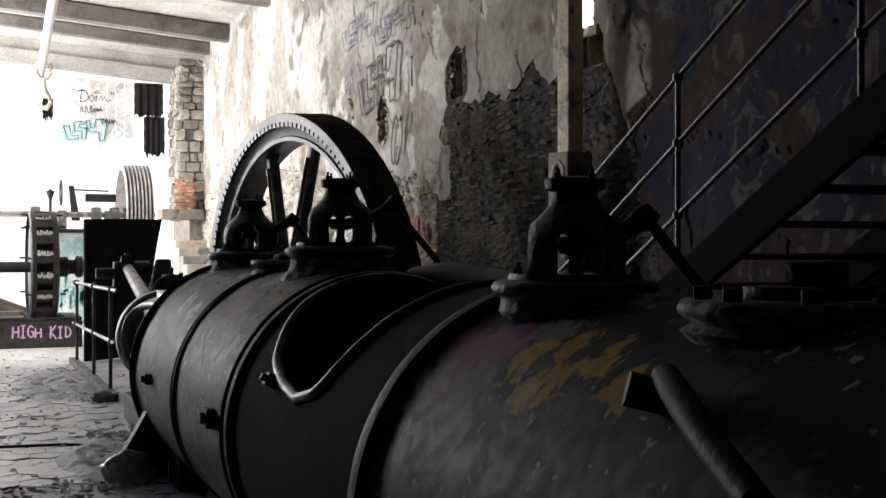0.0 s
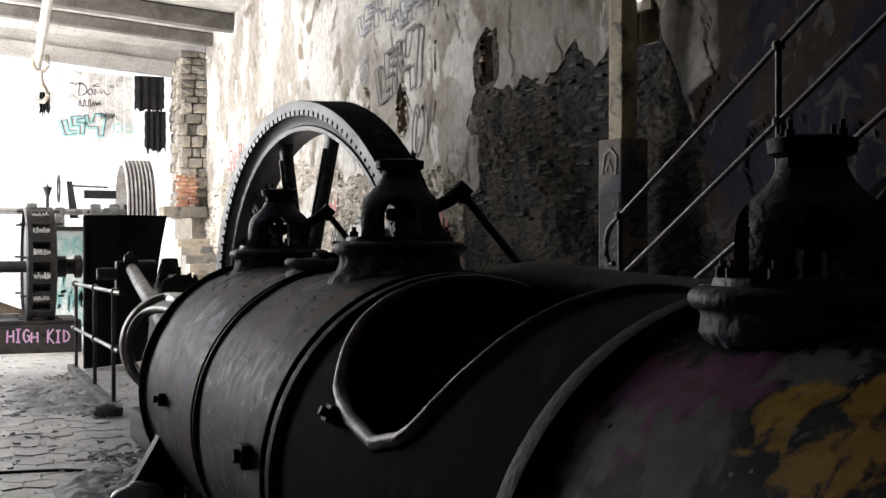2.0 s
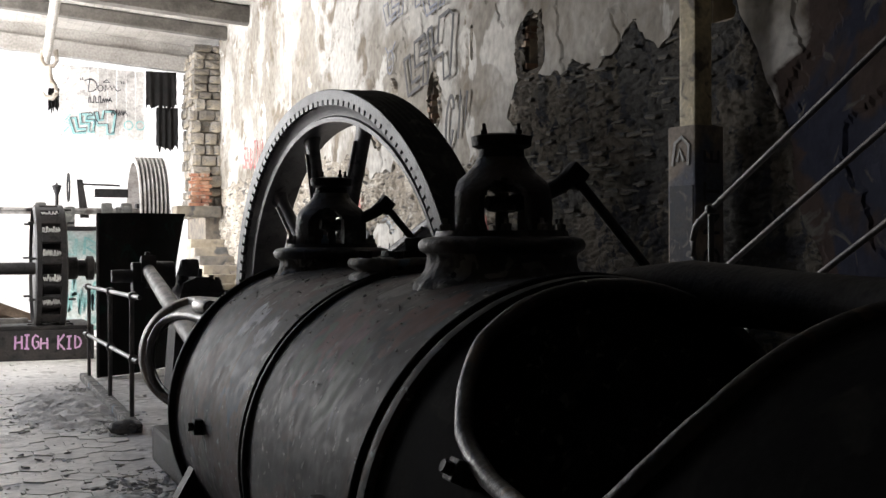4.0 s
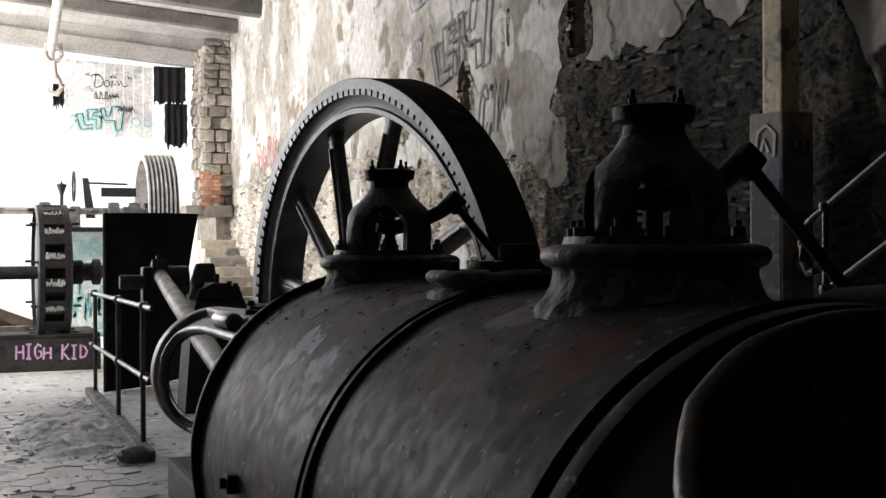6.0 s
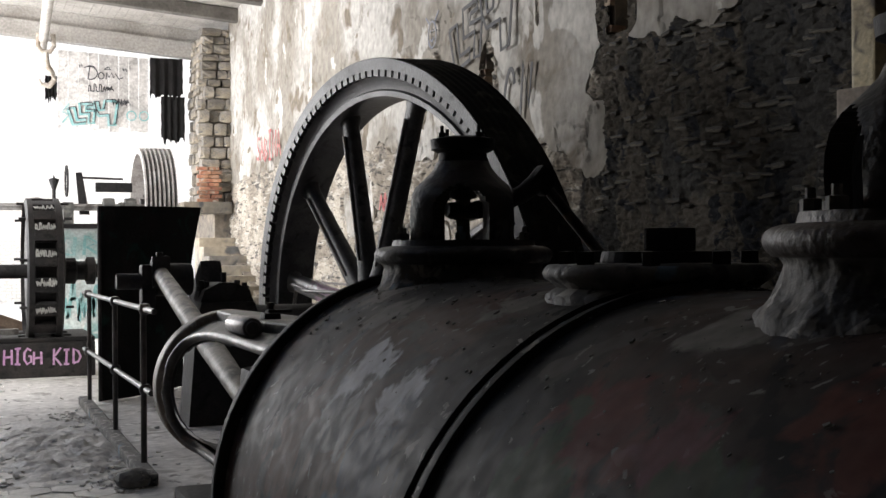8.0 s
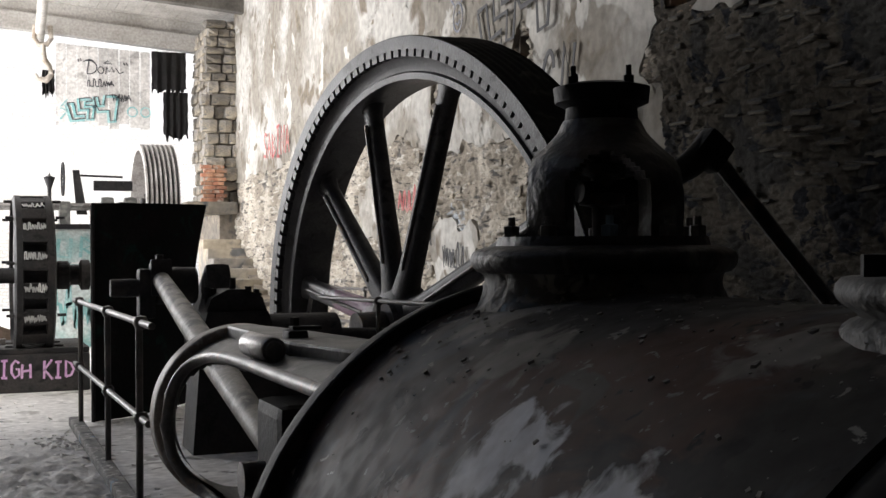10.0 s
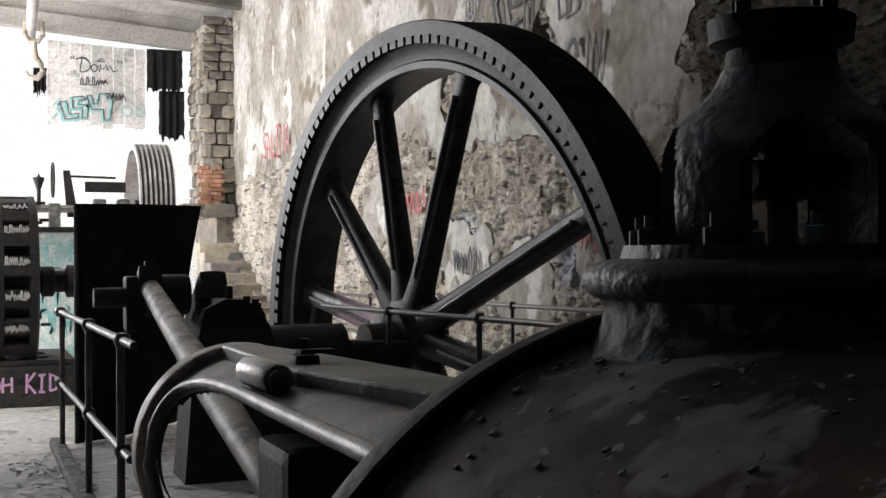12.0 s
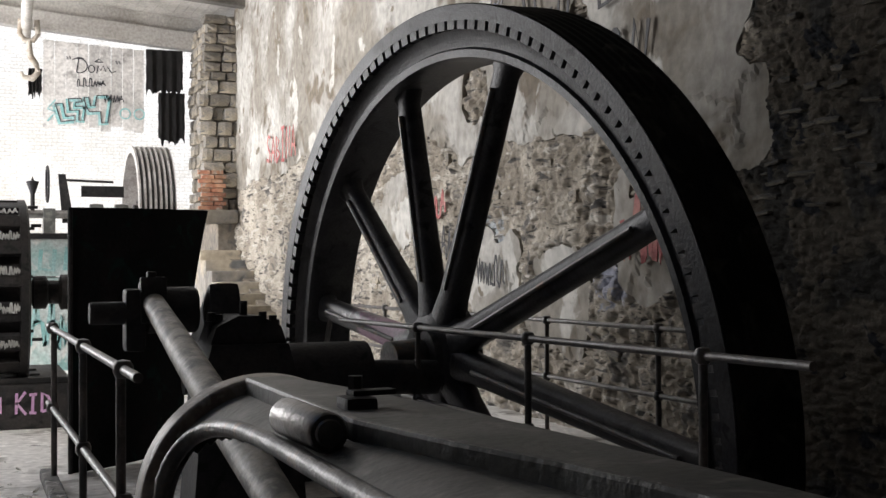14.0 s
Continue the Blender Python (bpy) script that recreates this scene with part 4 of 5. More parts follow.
def flywheel():
    w, g = 0.46, 1.03
    prof = [(2.33, 0.0), (2.42, 0.0), (2.428, 0.012)]
    for k in range(6):
        a = 0.025 + k * 0.07
        prof += [(2.425, a), (2.425, a + 0.018), (2.419, a + 0.03), (2.419, a + 0.054), (2.425, a + 0.068)]
    prof += [(2.428, w - 0.01), (2.42, w), (2.12, w), (2.10, w - 0.02), (2.10, 0.11), (2.115, 0.075), (2.16, 0.07), (2.175, 0.09), (2.24, 0.075), (2.275, 0.05), (2.33, 0.05), (2.33, 0.0)]
    smooth(part("rim", lathe([((r - 0.012 if r > 2.415 and 0.0 < z < w else r) * g, z) for r, z in prof], 192), WHEEL_IRON, wheel), 30)
    smooth(part("tread", lathe([(r * g, z) for r, z in [(2.38, 0.008)] + prof[2:-9] + [(2.38, w - 0.008)]], 192), SHADE_BLACK, wheel, "near-black rope tread"), 30)
    tooth = bpy.data.meshes.new("tooth")
    tb = boxed(0.06, 0.078, 0.05)
    tb.to_mesh(tooth)
    tb.free()
    tooth.materials.append(WHEEL_IRON)
    for k in range(132):
        ob = new("tooth", tooth)
        ob.matrix_basis = Matrix.Rotation(2 * math.pi * k / 132, 4, "Z") @ Matrix.Translation((2.305 * g, 0, 0.027))
        ob.parent = wheel
    hub = Vector((-0.265, 0.44, 0.18))
    smooth(part("hub", lathe([(0, -0.10), (0.20, -0.10), (0.22, -0.06), (0.30, -0.02), (0.36, 0.02), (0.36, 0.16), (0.28, 0.22), (0, 0.22)], 48, Matrix.Translation(hub)), WHEEL_IRON, wheel))
    for k in range(10):
        a = radians(9 + 36 * k + (6 if k == 4 else 0))
        d = Vector((-math.sin(a), math.cos(a), 0))
        b = hub.dot(d)
        reach = -b + math.sqrt(b * b - hub.xy.length_squared + 2.20 ** 2)
        s = bmesh.new()
        rings = []
        for rr, hw, hd in ((0.25, 0.13, 0.10), (0.45, 0.10, 0.085), (reach * 0.6, 0.088, 0.075), (reach * 0.94, 0.082, 0.07), (reach, 0.13, 0.09)):
            side = Vector((-d.y, d.x, 0))
            ring = []
            for q in range(16):
                t = 2 * math.pi * q / 16
                c, e = math.cos(t), math.sin(t)
                u = math.copysign(abs(c) ** 0.7, c) * hw
                v = math.copysign(abs(e) ** 0.7, e) * hd
                ring.append(s.verts.new(hub + d * rr + side * u + Vector((0, 0, 0.06 + v))))
            rings.append(ring)
        for p, q in zip(rings, rings[1:]):
            for i in range(16):
                s.faces.new((p[i], p[(i + 1) % 16], q[(i + 1) % 16], q[i]))
        s.faces.new(rings[0])
        s.faces.new(rings[-1])
        bmesh.ops.recalc_face_normals(s, faces=s.faces)
        sp = smooth(part("spoke", s, SPOKE_PAINT if k in (0, 9) else WHEEL_IRON, wheel, "spoke smeared with pink and white paint" if k in (0, 9) else ""), 50)
        ridge = hub + Vector((0, 0, 0.06 - 0.08))
        if k == 4:
            for q in range(6):
                part("paint_bar", boxed(0.07, 0.012, 0.012, Matrix.Translation(ridge + d * (0.95 + 0.11 * q) + Vector((0, 0, -0.006))) @ Matrix.Rotation(a + radians(90), 4, "Z"), 0.003), SPRAY_GOLD if q < 3 else SPRAY_WHITE, sp)
        part("rib", tube([ridge + d * 0.5, ridge + d * reach * 0.9], 0.018, 8), WORN, sp)
    smooth(part("axle_end", rod(hub + Vector((0, 0, -0.34)), hub + Vector((0, 0, -0.05)), 0.12, 28), WORN, wheel))


flywheel()


# ---- pipe railings ----
def railing(label, group, posts, rails, foot=0.0, r=0.018):
    """Posts (x, y, top) and rails (start, end) of iron pipe with ball joints."""
    ob = thing("pipe_railing", label, "railing", posts[0][0], posts[0][1], foot, group=group)
    o = Vector((posts[0][0], posts[0][1], foot))
    for x, y, top in posts:
        p = Vector((x, y, foot)) - o
        post = smooth(part("post", rod(p, p + Vector((0, 0, top - foot)), r, 12), PIPE, ob))
        for a, b in rails:
            a, b = Vector(a), Vector(b)
            t = max(0, min(1, (Vector((x, y, 0)) - a).xy.dot((b - a).xy) / max(1e-6, (b - a).xy.length_squared)))
            c = a.lerp(b, t) - o
            if (c.xy - p.xy).length < 0.12:
                smooth(part("ball_joint", lathe([(0, -0.036), (0.026, -0.03), (0.036, -0.01), (0.036, 0.01), (0.026, 0.03), (0, 0.036)], 14, Matrix.Translation(c)), PIPE, post))
        part("base_plate", lathe([(0, 0), (0.05, 0), (0.05, 0.012), (0.025, 0.02), (0.025, 0.05), (0, 0.05)], 16, Matrix.Translation(p)), PIPE, post)
    for a, b in rails:
        smooth(part("rail", rod(Vector(a) - o, Vector(b) - o, r, 12), PIPE, ob))
    return ob


railing("black pipe guard rail beside the crank pit", "guard rails", [(1.33, 11.35, 0.97), (1.33, 12.75, 0.96), (1.33, 14.55, 0.95)], [((1.34, 10.98, 0.97), (1.32, 14.9, 0.95)), ((1.34, 11.1, 0.5), (1.32, 14.9, 0.47))])
kerb = tagged(part("kerb", boxed(0.09, 3.9, 0.07, pose(1.31, 12.9, 0.035), 0.015), DUSTY), "dusty iron kerb under the guard rail", "kerb", kind="structure")
railing("iron pipe fence along the front of the flywheel pit", "flywheel fence", [(3.5, 10.96, 0.965), (3.5, 12.53, 0.94), (3.5, 14.13, 0.925)], [((3.5, 10.3, 0.985), (3.5, 15.8, 0.9)), ((3.5, 10.6, 0.5), (3.5, 14.4, 0.47))])
smooth(part("bent_rail_end", tube([(3.5, 16.3, 0.0), (3.5, 16.22, 0.62), (3.5, 16.05, 0.93), (3.5, 16.0, 0.985), (3.5, 16.1, 1.01), (3.5, 16.5, 1.015), (3.5, 16.87, 1.012)], 0.02, 12), PIPE, tagged(new("rail_loop"), "bent black pipe at the fence end", "railing", "flywheel fence")), 60)
railing("dark pipe fence behind the flywheel by the wall", "flywheel fence", [(5.0, 13.7, 0.9), (5.0, 15.3, 0.88), (5.0, 17.2, 0.86), (5.0, 19.1, 0.85)], [((5.0, 12.4, 0.92), (5.0, 20.8, 0.83)), ((5.0, 12.4, 0.48), (5.0, 20.8, 0.42))])


# ---- splash plate behind the crank ----
def splash_plate():
    ob = thing("splash_plate", "tall bowed black sheet metal plate behind the crank", "metal plate", 1.46, 14.98, 0)
    bm = bmesh.new()
    n, m = 14, 20
    grid = []
    for j in range(m + 1):
        z = 1.70 * j / m
        row = []
        for i in range(n + 1):
            u = i / n
            wdt = 0.84 + 0.20 * (j / m) ** 2
            bow = 0.10 * (j / m) ** 2 - 0.12 * math.sin(math.pi * u)
            row.append(bm.verts.new((u * wdt, 0.75 * u + bow, z + 0.02 * u)))
        grid.append(row)
    for j in range(m):
        for i in range(n):
            bm.faces.new((grid[j][i], grid[j][i + 1], grid[j + 1][i + 1], grid[j + 1][i]))
    bmesh.ops.solidify(bm, geom=bm.faces[:], thickness=0.012)
    bmesh.ops.recalc_face_normals(bm, faces=bm.faces)
    smooth(part("sheet", bm, PLATE, ob), 40)
    part("edge_angle", rod((0, 0, 0), (0, 0.02, 1.68), 0.016, 8), IRON, ob)


splash_plate()


# ---- writing and paint on surfaces ----
def lettering(body, size, m, mat, parent=None, name="lettering", extrude=0.002, label=""):
    cu = bpy.data.curves.new(name, "FONT")
    cu.body, cu.size, cu.extrude, cu.offset = body, size, extrude, size * 0.004
    tmp = bpy.data.objects.new(name, cu)
    scene.collection.objects.link(tmp)
    bpy.context.view_layer.update()
    me = bpy.data.meshes.new_from_object(tmp.evaluated_get(bpy.context.evaluated_depsgraph_get()))
    bpy.data.objects.remove(tmp)
    me.materials.clear()
    me.materials.append(mat)
    ob = new(name, me)
    ob.matrix_basis = m
    if parent is not None:
        ob.parent = parent
        ob.matrix_parent_inverse = parent.matrix_basis.inverted()
    if label:
        ob["label"] = label
    return ob


def ribbon(strokes, width, place, mat, name, parent=None, thick=0.006):
    """Painted strokes: place(u, v) gives the point on the surface and its outward normal is found from it."""
    bm = bmesh.new()
    nrm = (place(1, 0) - place(0, 0)).cross(place(0, 1) - place(0, 0)).normalized()
    for s in strokes:
        pts = [place(u, v) for u, v in s]
        sides = []
        for i, p in enumerate(pts):
            d = (pts[min(i + 1, len(pts) - 1)] - pts[max(i - 1, 0)]).normalized()
            w = nrm.cross(d).normalized() * width / 2
            sides.append([bm.verts.new(q) for q in (p - w, p + w, p + w + nrm * thick, p - w + nrm * thick)])
        for a, b in zip(sides, sides[1:]):
            for k in range(4):
                bm.faces.new((a[k], a[(k + 1) % 4], b[(k + 1) % 4], b[k]))
        bm.faces.new(sides[0])
        bm.faces.new(sides[-1][::-1])
    bmesh.ops.recalc_face_normals(bm, faces=bm.faces)
    ob = part(name, bm, mat)
    if parent is not None:
        ob.parent = parent
        ob.matrix_parent_inverse = parent.matrix_basis.inverted()
    return ob


def on_east(y, z):
    """(u, v) to the plaster face: u runs with the reader, v up."""
    return lambda u, v: Vector((wall_x(y - u) - 0.088, y - u, z + v))


def squiggle(seed, n, w, h):
    """One run-on scrawl of n looping letters."""
    rnd = random.Random(seed)
    out = []
    for k in range(n):
        x, g, b = w * k / n, w / n, rnd.uniform(0.6, 1.0)
        kind = rnd.randrange(3)
        loop = ([(0, 0), (0.15, 0.9), (0.35, 1), (0.5, 0.6), (0.45, 0.1), (0.8, 0)], [(0, 0.1), (0.4, 1), (0.5, 0.5), (0.2, 0.4), (0.7, 0.45), (0.85, 0)], [(0, 0.9), (0.3, 0), (0.55, 0.9), (0.75, 0.1), (0.95, 0.8)])[kind]
        out += [(x + g * a + rnd.uniform(-0.06, 0.06) * g, h * (b * c + rnd.uniform(-0.06, 0.06))) for a, c in loop]
    fine = []
    for a, b in zip(out, out[1:]):
        for t in (0, 0.33, 0.66):
            fine.append((a[0] + (b[0] - a[0]) * t, a[1] + (b[1] - a[1]) * t + 0.05 * h * math.sin(3.14 * t)))
    return [fine]


# large outlined tag: three block letters
BLOCK = [[(0, 0.55), (0.16, 0.58), (0.22, 0.16), (0.42, 0.2), (0.42, 0.06), (0.12, 0.0), (0, 0.55)],
         [(0.55, 0.75), (0.28, 0.72), (0.30, 0.36), (0.52, 0.38), (0.50, 0.06), (0.62, 0.06), (0.66, 0.5), (0.42, 0.5), (0.44, 0.62), (0.58, 0.64), (0.55, 0.75)],
         [(0.62, 0.78), (0.72, 0.8), (0.76, 0.52), (0.86, 0.54), (0.9, 0.86), (1.12, 0.88), (1.22, 0.8), (1.14, 0.02), (1.0, 0.0), (0.98, 0.36), (0.74, 0.34), (0.66, 0.52), (0.62, 0.78)]]
tag_big = tagged(new("graffiti_tag"), "large black outlined spray tag on the plaster", "graffiti")
for outline in BLOCK:
    ribbon([[(1.42 * u, 0.86 * v + 0.05 * u) for u, v in outline]], 0.05, on_east(16.45, 3.22), SPRAY_BLACK, "letter", tag_big)
for y, z, w, h in ((17.3, 4.25, 1.3, 0.5), (15.75, 4.1, 1.2, 0.42)):
    tagged(ribbon([[(w * u, h * v + 0.03 * u) for u, v in outline] for outline in BLOCK], 0.032, on_east(y, z), SPRAY_FADED, "graffiti_tag"), "faded blue outlined spray letters high on the plaster", "graffiti")
tagged(ribbon([[(0.13 * math.cos(a), 0.15 * math.sin(a)) for a in np.linspace(0, 6.3, 18)], [(-0.05, 0.03), (-0.03, 0.05)], [(0.03, 0.05), (0.06, 0.03)], [(-0.06, -0.05), (0.0, -0.08), (0.06, -0.04)], [(0.1, 0.14), (0.22, 0.24)], [(-0.1, 0.14), (-0.2, 0.22)]], 0.025, on_east(17.0, 3.75), SPRAY_FADED, "graffiti_tag"), "faded sprayed round smiling mark on plaster", "graffiti")
tagged(ribbon(squiggle(8, 4, 0.7, 0.34), 0.035, on_east(19.0, 1.78), SPRAY_RED, "graffiti_scrawl"), "red spray scrawl on the stones", "graffiti")
tagged(ribbon(squiggle(9, 5, 0.8, 0.36), 0.02, on_east(18.6, 1.35), SPRAY_BLACK, "graffiti_scrawl"), "thin black spray scrawl on the stones", "graffiti")
tagged(ribbon(squiggle(11, 5, 0.7, 0.32), 0.02, on_east(17.5, 1.12), SPRAY_BLACK, "graffiti_scrawl"), "thin black spray scrawl on plaster", "graffiti")
tagged(ribbon([[(0.16 + 0.12 * math.cos(a) + 0.05 * math.sin(a), 0.3 + 0.3 * math.sin(a)) for a in np.linspace(0.5, 6.0, 20)], [(0.42, 0.1), (0.5, 0.62), (0.62, 0.2), (0.7, 0.6)]], 0.05, on_east(15.0, 2.45), SPRAY_BLACK, "graffiti_scrawl"), "smudged black spray scrawl on plaster", "graffiti")
tagged(ribbon(squiggle(14, 6, 1.0, 0.5), 0.06, on_east(14.7, 1.35), SPRAY_RED, "graffiti_scrawl"), "faded red paint on the stones", "graffiti")

# ---- column, stairs and slot window by the wall ----
column = thing("column", "yellowed square column on a wider boxed base", "column", 4.995, 9.40, 0, 10)
part("shaft", boxed(0.16, 0.16, 4.3, pose(0, 0, 4.2), 0.014), POST, column)
part("base_casing", boxed(0.275, 0.275, 2.18, pose(0, 0, 1.09), 0.018), BASE_PAINT, column)
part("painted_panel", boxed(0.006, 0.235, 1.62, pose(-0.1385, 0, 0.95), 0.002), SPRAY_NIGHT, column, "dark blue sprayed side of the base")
for st in ([(0.0, 0.0), (0.03, 0.16), (0.10, 0.2), (0.17, 0.14), (0.16, 0.0)], [(0.05, 0.03), (0.08, 0.11), (0.12, 0.03)]):
    ribbon([st], 0.025, lambda u, v: pose(4.995, 9.40, 0, 0, 0, 10) @ Vector((-0.139, 0.09 - u, 1.9 + v)), SPRAY_WHITE, "painted_mark", column)
for k, ch in enumerate("ETNO"):
    lettering(ch, 0.22, pose(4.995, 9.40, 0, 0, 0, 10) @ Matrix(((0, -1, 0, 0.09), (0, 0, -1, -0.141), (1, 0, 0, 1.90 - 0.25 * k), (0, 0, 0, 1))), SPRAY_BLACK, column, "painted_letter")
slot = tagged(new("window_1"), "narrow slot window bright with daylight", "window", kind="structure")
part("reveal", boxed(0.03, 0.30, 1.0, pose(wall_x(9.61) - 0.012, 9.61, 3.75)), PLASTER, slot)
part("pane", boxed(0.02, 0.21, 0.86, pose(wall_x(9.61) - 0.032, 9.61, 3.77), 0.004), DAYLIGHT, slot, "daylight in the slot")


def iron_stairs():
    ob = thing("iron_stairs", "dark iron stairs with pipe handrails", "stairs", 4.0, 7.85, 0)
    k = 0.525                                          # rise for each metre towards the walkway's start
    o = Vector((4.0, 7.85, 0))

    def line(z0, y0=7.85, y1=1.5, x=4.0):
        return Vector((x, y0, z0 + k * (7.85 - y0))) - o, Vector((x, y1, z0 + k * (7.85 - y1))) - o

    for x in (4.0, 5.1):
        a, b = line(0.22, 7.6, 0.5, x)
        d = b - a
        m = Matrix.Translation((a + b) / 2) @ Matrix.Rotation(-math.atan(k), 4, "X")
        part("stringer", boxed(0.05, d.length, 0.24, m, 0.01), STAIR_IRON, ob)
    for z in (1.48, 1.09, 0.66):
        smooth(part("handrail", rod(*line(z, 7.85 if z > 1.4 else 7.7), 0.016, 12), PIPE, ob))
    smooth(part("rail_hook", tube([(0, 0, 1.48), (0, 0.05, 1.44), (0, 0.08, 1.36), (0, 0.07, 1.27), (0, 0.03, 1.22), (0, -0.02, 1.23)], 0.019, 12), WORN, ob, "bare hooked rail end"), 60)
    for y in (7.75, 6.17, 4.6, 3.0):
        z = 1.48 + k * (7.85 - y)
        post = smooth(part("post", rod((0, y - 7.85, z - 1.3 if y < 7.7 else 0), (0, y - 7.85, z), 0.017, 12), PIPE, ob))
        for dz in (0, -0.39, -0.82):
            smooth(part("ball_joint", lathe([(0, -0.034), (0.03, -0.02), (0.034, 0.0), (0.03, 0.02), (0, 0.034)], 12, Matrix.Translation((0, y - 7.85, z + dz))), PIPE, post))
    for i in range(14):
        y, z = 7.5 - 0.34 * i, 0.22 + k * (7.85 - 7.5 + 0.34 * i)
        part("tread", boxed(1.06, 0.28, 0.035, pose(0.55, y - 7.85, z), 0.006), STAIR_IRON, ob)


iron_stairs()

# ---- hoist track and hook under the ceiling ----
hoist = thing("hoist_hook", "pale rusty hoist pipe with a hanging hook", "hoist", 2.0, 28.0, 0)
smooth(part("track_pipe", rod((-0.42, -7.5, 5.86), (0.0, 3.4, 5.60), 0.095, 18), BOARDS, hoist))
for yy in (-5.7, -1.7, 3.55):
    part("hanger", boxed(0.05, 0.22, 0.36, pose(-0.42 + 0.0385 * (yy + 7.5), yy, 5.86)), RUST, hoist)
trolley = smooth(part("trolley", tube([(-0.14, 2.2, 5.75), (-0.16, 2.2, 5.5), (-0.08, 2.2, 5.38), (0.08, 2.2, 5.38), (0.16, 2.2, 5.5), (0.14, 2.2, 5.75)], 0.05, 10), RUST, hoist), 60)
smooth(part("hook", tube([(0, 2.2, 5.4), (0.02, 2.2, 5.1), (0.12, 2.2, 4.95), (0.16, 2.2, 4.8), (0.06, 2.2, 4.68), (-0.1, 2.2, 4.70), (-0.14, 2.2, 4.8)], [0.05, 0.06, 0.055, 0.06, 0.065, 0.05, 0.03], 12), RUST, trolley), 60)

# ---- hanging boards and dark cloth at the far end ----
boards = thing("hanging_boards", "pale grey planks hung as a screen, sprayed with tags", "boards", 2.32, 31.42, 0)
rndb = random.Random(21)
for k in range(9):
    top, bottom = 5.62 - 0.012 * k, 3.98 + rndb.uniform(-0.07, 0.08) - 0.012 * k
    part("plank", boxed(0.200, 0.03, top - bottom, pose(0.10 + 0.213 * k, rndb.uniform(-0.006, 0.006), (top + bottom) / 2, 0, rndb.uniform(-0.4, 0.4), 0), 0.006), HANGING, boards)


def on_boards(x, z):
    return lambda u, v: Vector((x + u, 31.398, z + v))


loop = lambda x, y, rx, ry, a0=0.0, a1=6.3: [(x + rx * math.cos(a), y + ry * math.sin(a)) for a in np.linspace(a0, a1, 16)]
for st in ([(0.08, 0.0), (0.12, 0.26)], loop(0.13, 0.13, 0.15, 0.14, -1.9, 1.9), [(0.0, 0.24), (0.12, 0.29), (0.22, 0.27)], loop(0.36, 0.08, 0.06, 0.07), [(0.46, 0.0), (0.48, 0.15), (0.53, 0.05), (0.58, 0.15), (0.63, 0.04), (0.66, 0.14), (0.74, 0.02), (0.82, 0.06)],
           [(-0.1, 0.3), (-0.08, 0.24)], [(-0.05, 0.31), (-0.03, 0.25)], [(0.82, 0.26), (0.85, 0.2)], [(0.88, 0.26), (0.9, 0.2)], [(0.42, 0.22), (0.5, 0.28), (0.58, 0.22), (0.42, 0.22)]):
    ribbon([st], 0.022, on_boards(2.86, 5.02), SPRAY_BLACK, "board_writing", boards)
ribbon(squiggle(31, 5, 0.55, 0.2), 0.02, on_boards(2.95, 4.75), SPRAY_BLACK, "board_scrawl", boards)
for outline in BLOCK:
    ribbon([[(0.86 * u, 0.62 * v) for u, v in outline]], 0.075, on_boards(2.52, 4.02), SPRAY_TEAL, "board_letter", boards)
    ribbon([[(0.86 * u + 0.025, 0.62 * v + 0.03) for u, v in outline]], 0.022, lambda u, v: Vector((2.52 + u, 31.388, 4.02 + v)), SPRAY_BLACK, "board_letter", boards)
ribbon([[(0.05 * i % 0.2, 0.06 * i) for i in range(8)]], 0.03, on_boards(2.40, 4.05), SPRAY_TEAL, "board_letter", boards)
for c in (0, 0.27):
    ribbon([[(0.1 * math.cos(a) + c, 0.1 * math.sin(a)) for a in np.linspace(0, 6.3, 14)]], 0.03, on_boards(3.86, 4.25), SPRAY_TEAL, "board_ring", boards)
ribbon(squiggle(33, 4, 0.4, 0.2), 0.018, on_boards(3.45, 4.45), SPRAY_BLACK, "board_scrawl", boards)


def cloth(x0, x1, z0, z1, label, seed):
    """A ragged hanging sheet with folds."""
    rnd = random.Random(seed)
    bm = bmesh.new()
    n, m = 18, 20
    low = [z0 + rnd.uniform(0, 0.18) for _ in range(n + 1)]
    g = [[bm.verts.new((x0 + (x1 - x0) * i / n + 0.005 * math.sin(j * 0.9 + seed), 31.38 + 0.03 * math.sin(i * 1.3 + seed) * (1 - j / m * 0.5), low[i] + (z1 - low[i]) * j / m)) for i in range(n + 1)] for j in range(m + 1)]
    for j in range(m):
        for i in range(n):
            bm.faces.new((g[j][i], g[j][i + 1], g[j + 1][i + 1], g[j + 1][i]))
    bmesh.ops.solidify(bm, geom=bm.faces[:], thickness=0.008)
    bmesh.ops.recalc_face_normals(bm, faces=bm.faces)
    tagged(smooth(part("hanging_cloth", bm, CLOTH)), label, "cloth", group="hanging cloths")


cloth(4.26, 4.98, 4.60, 5.55, "ragged black sheet hanging beside the boards", 1)
cloth(4.50, 5.02, 3.62, 4.70, "torn lower strip of black sheet", 2)
cloth(2.05, 2.30, 4.45, 5.05, "small black rag hanging by the boards", 3)

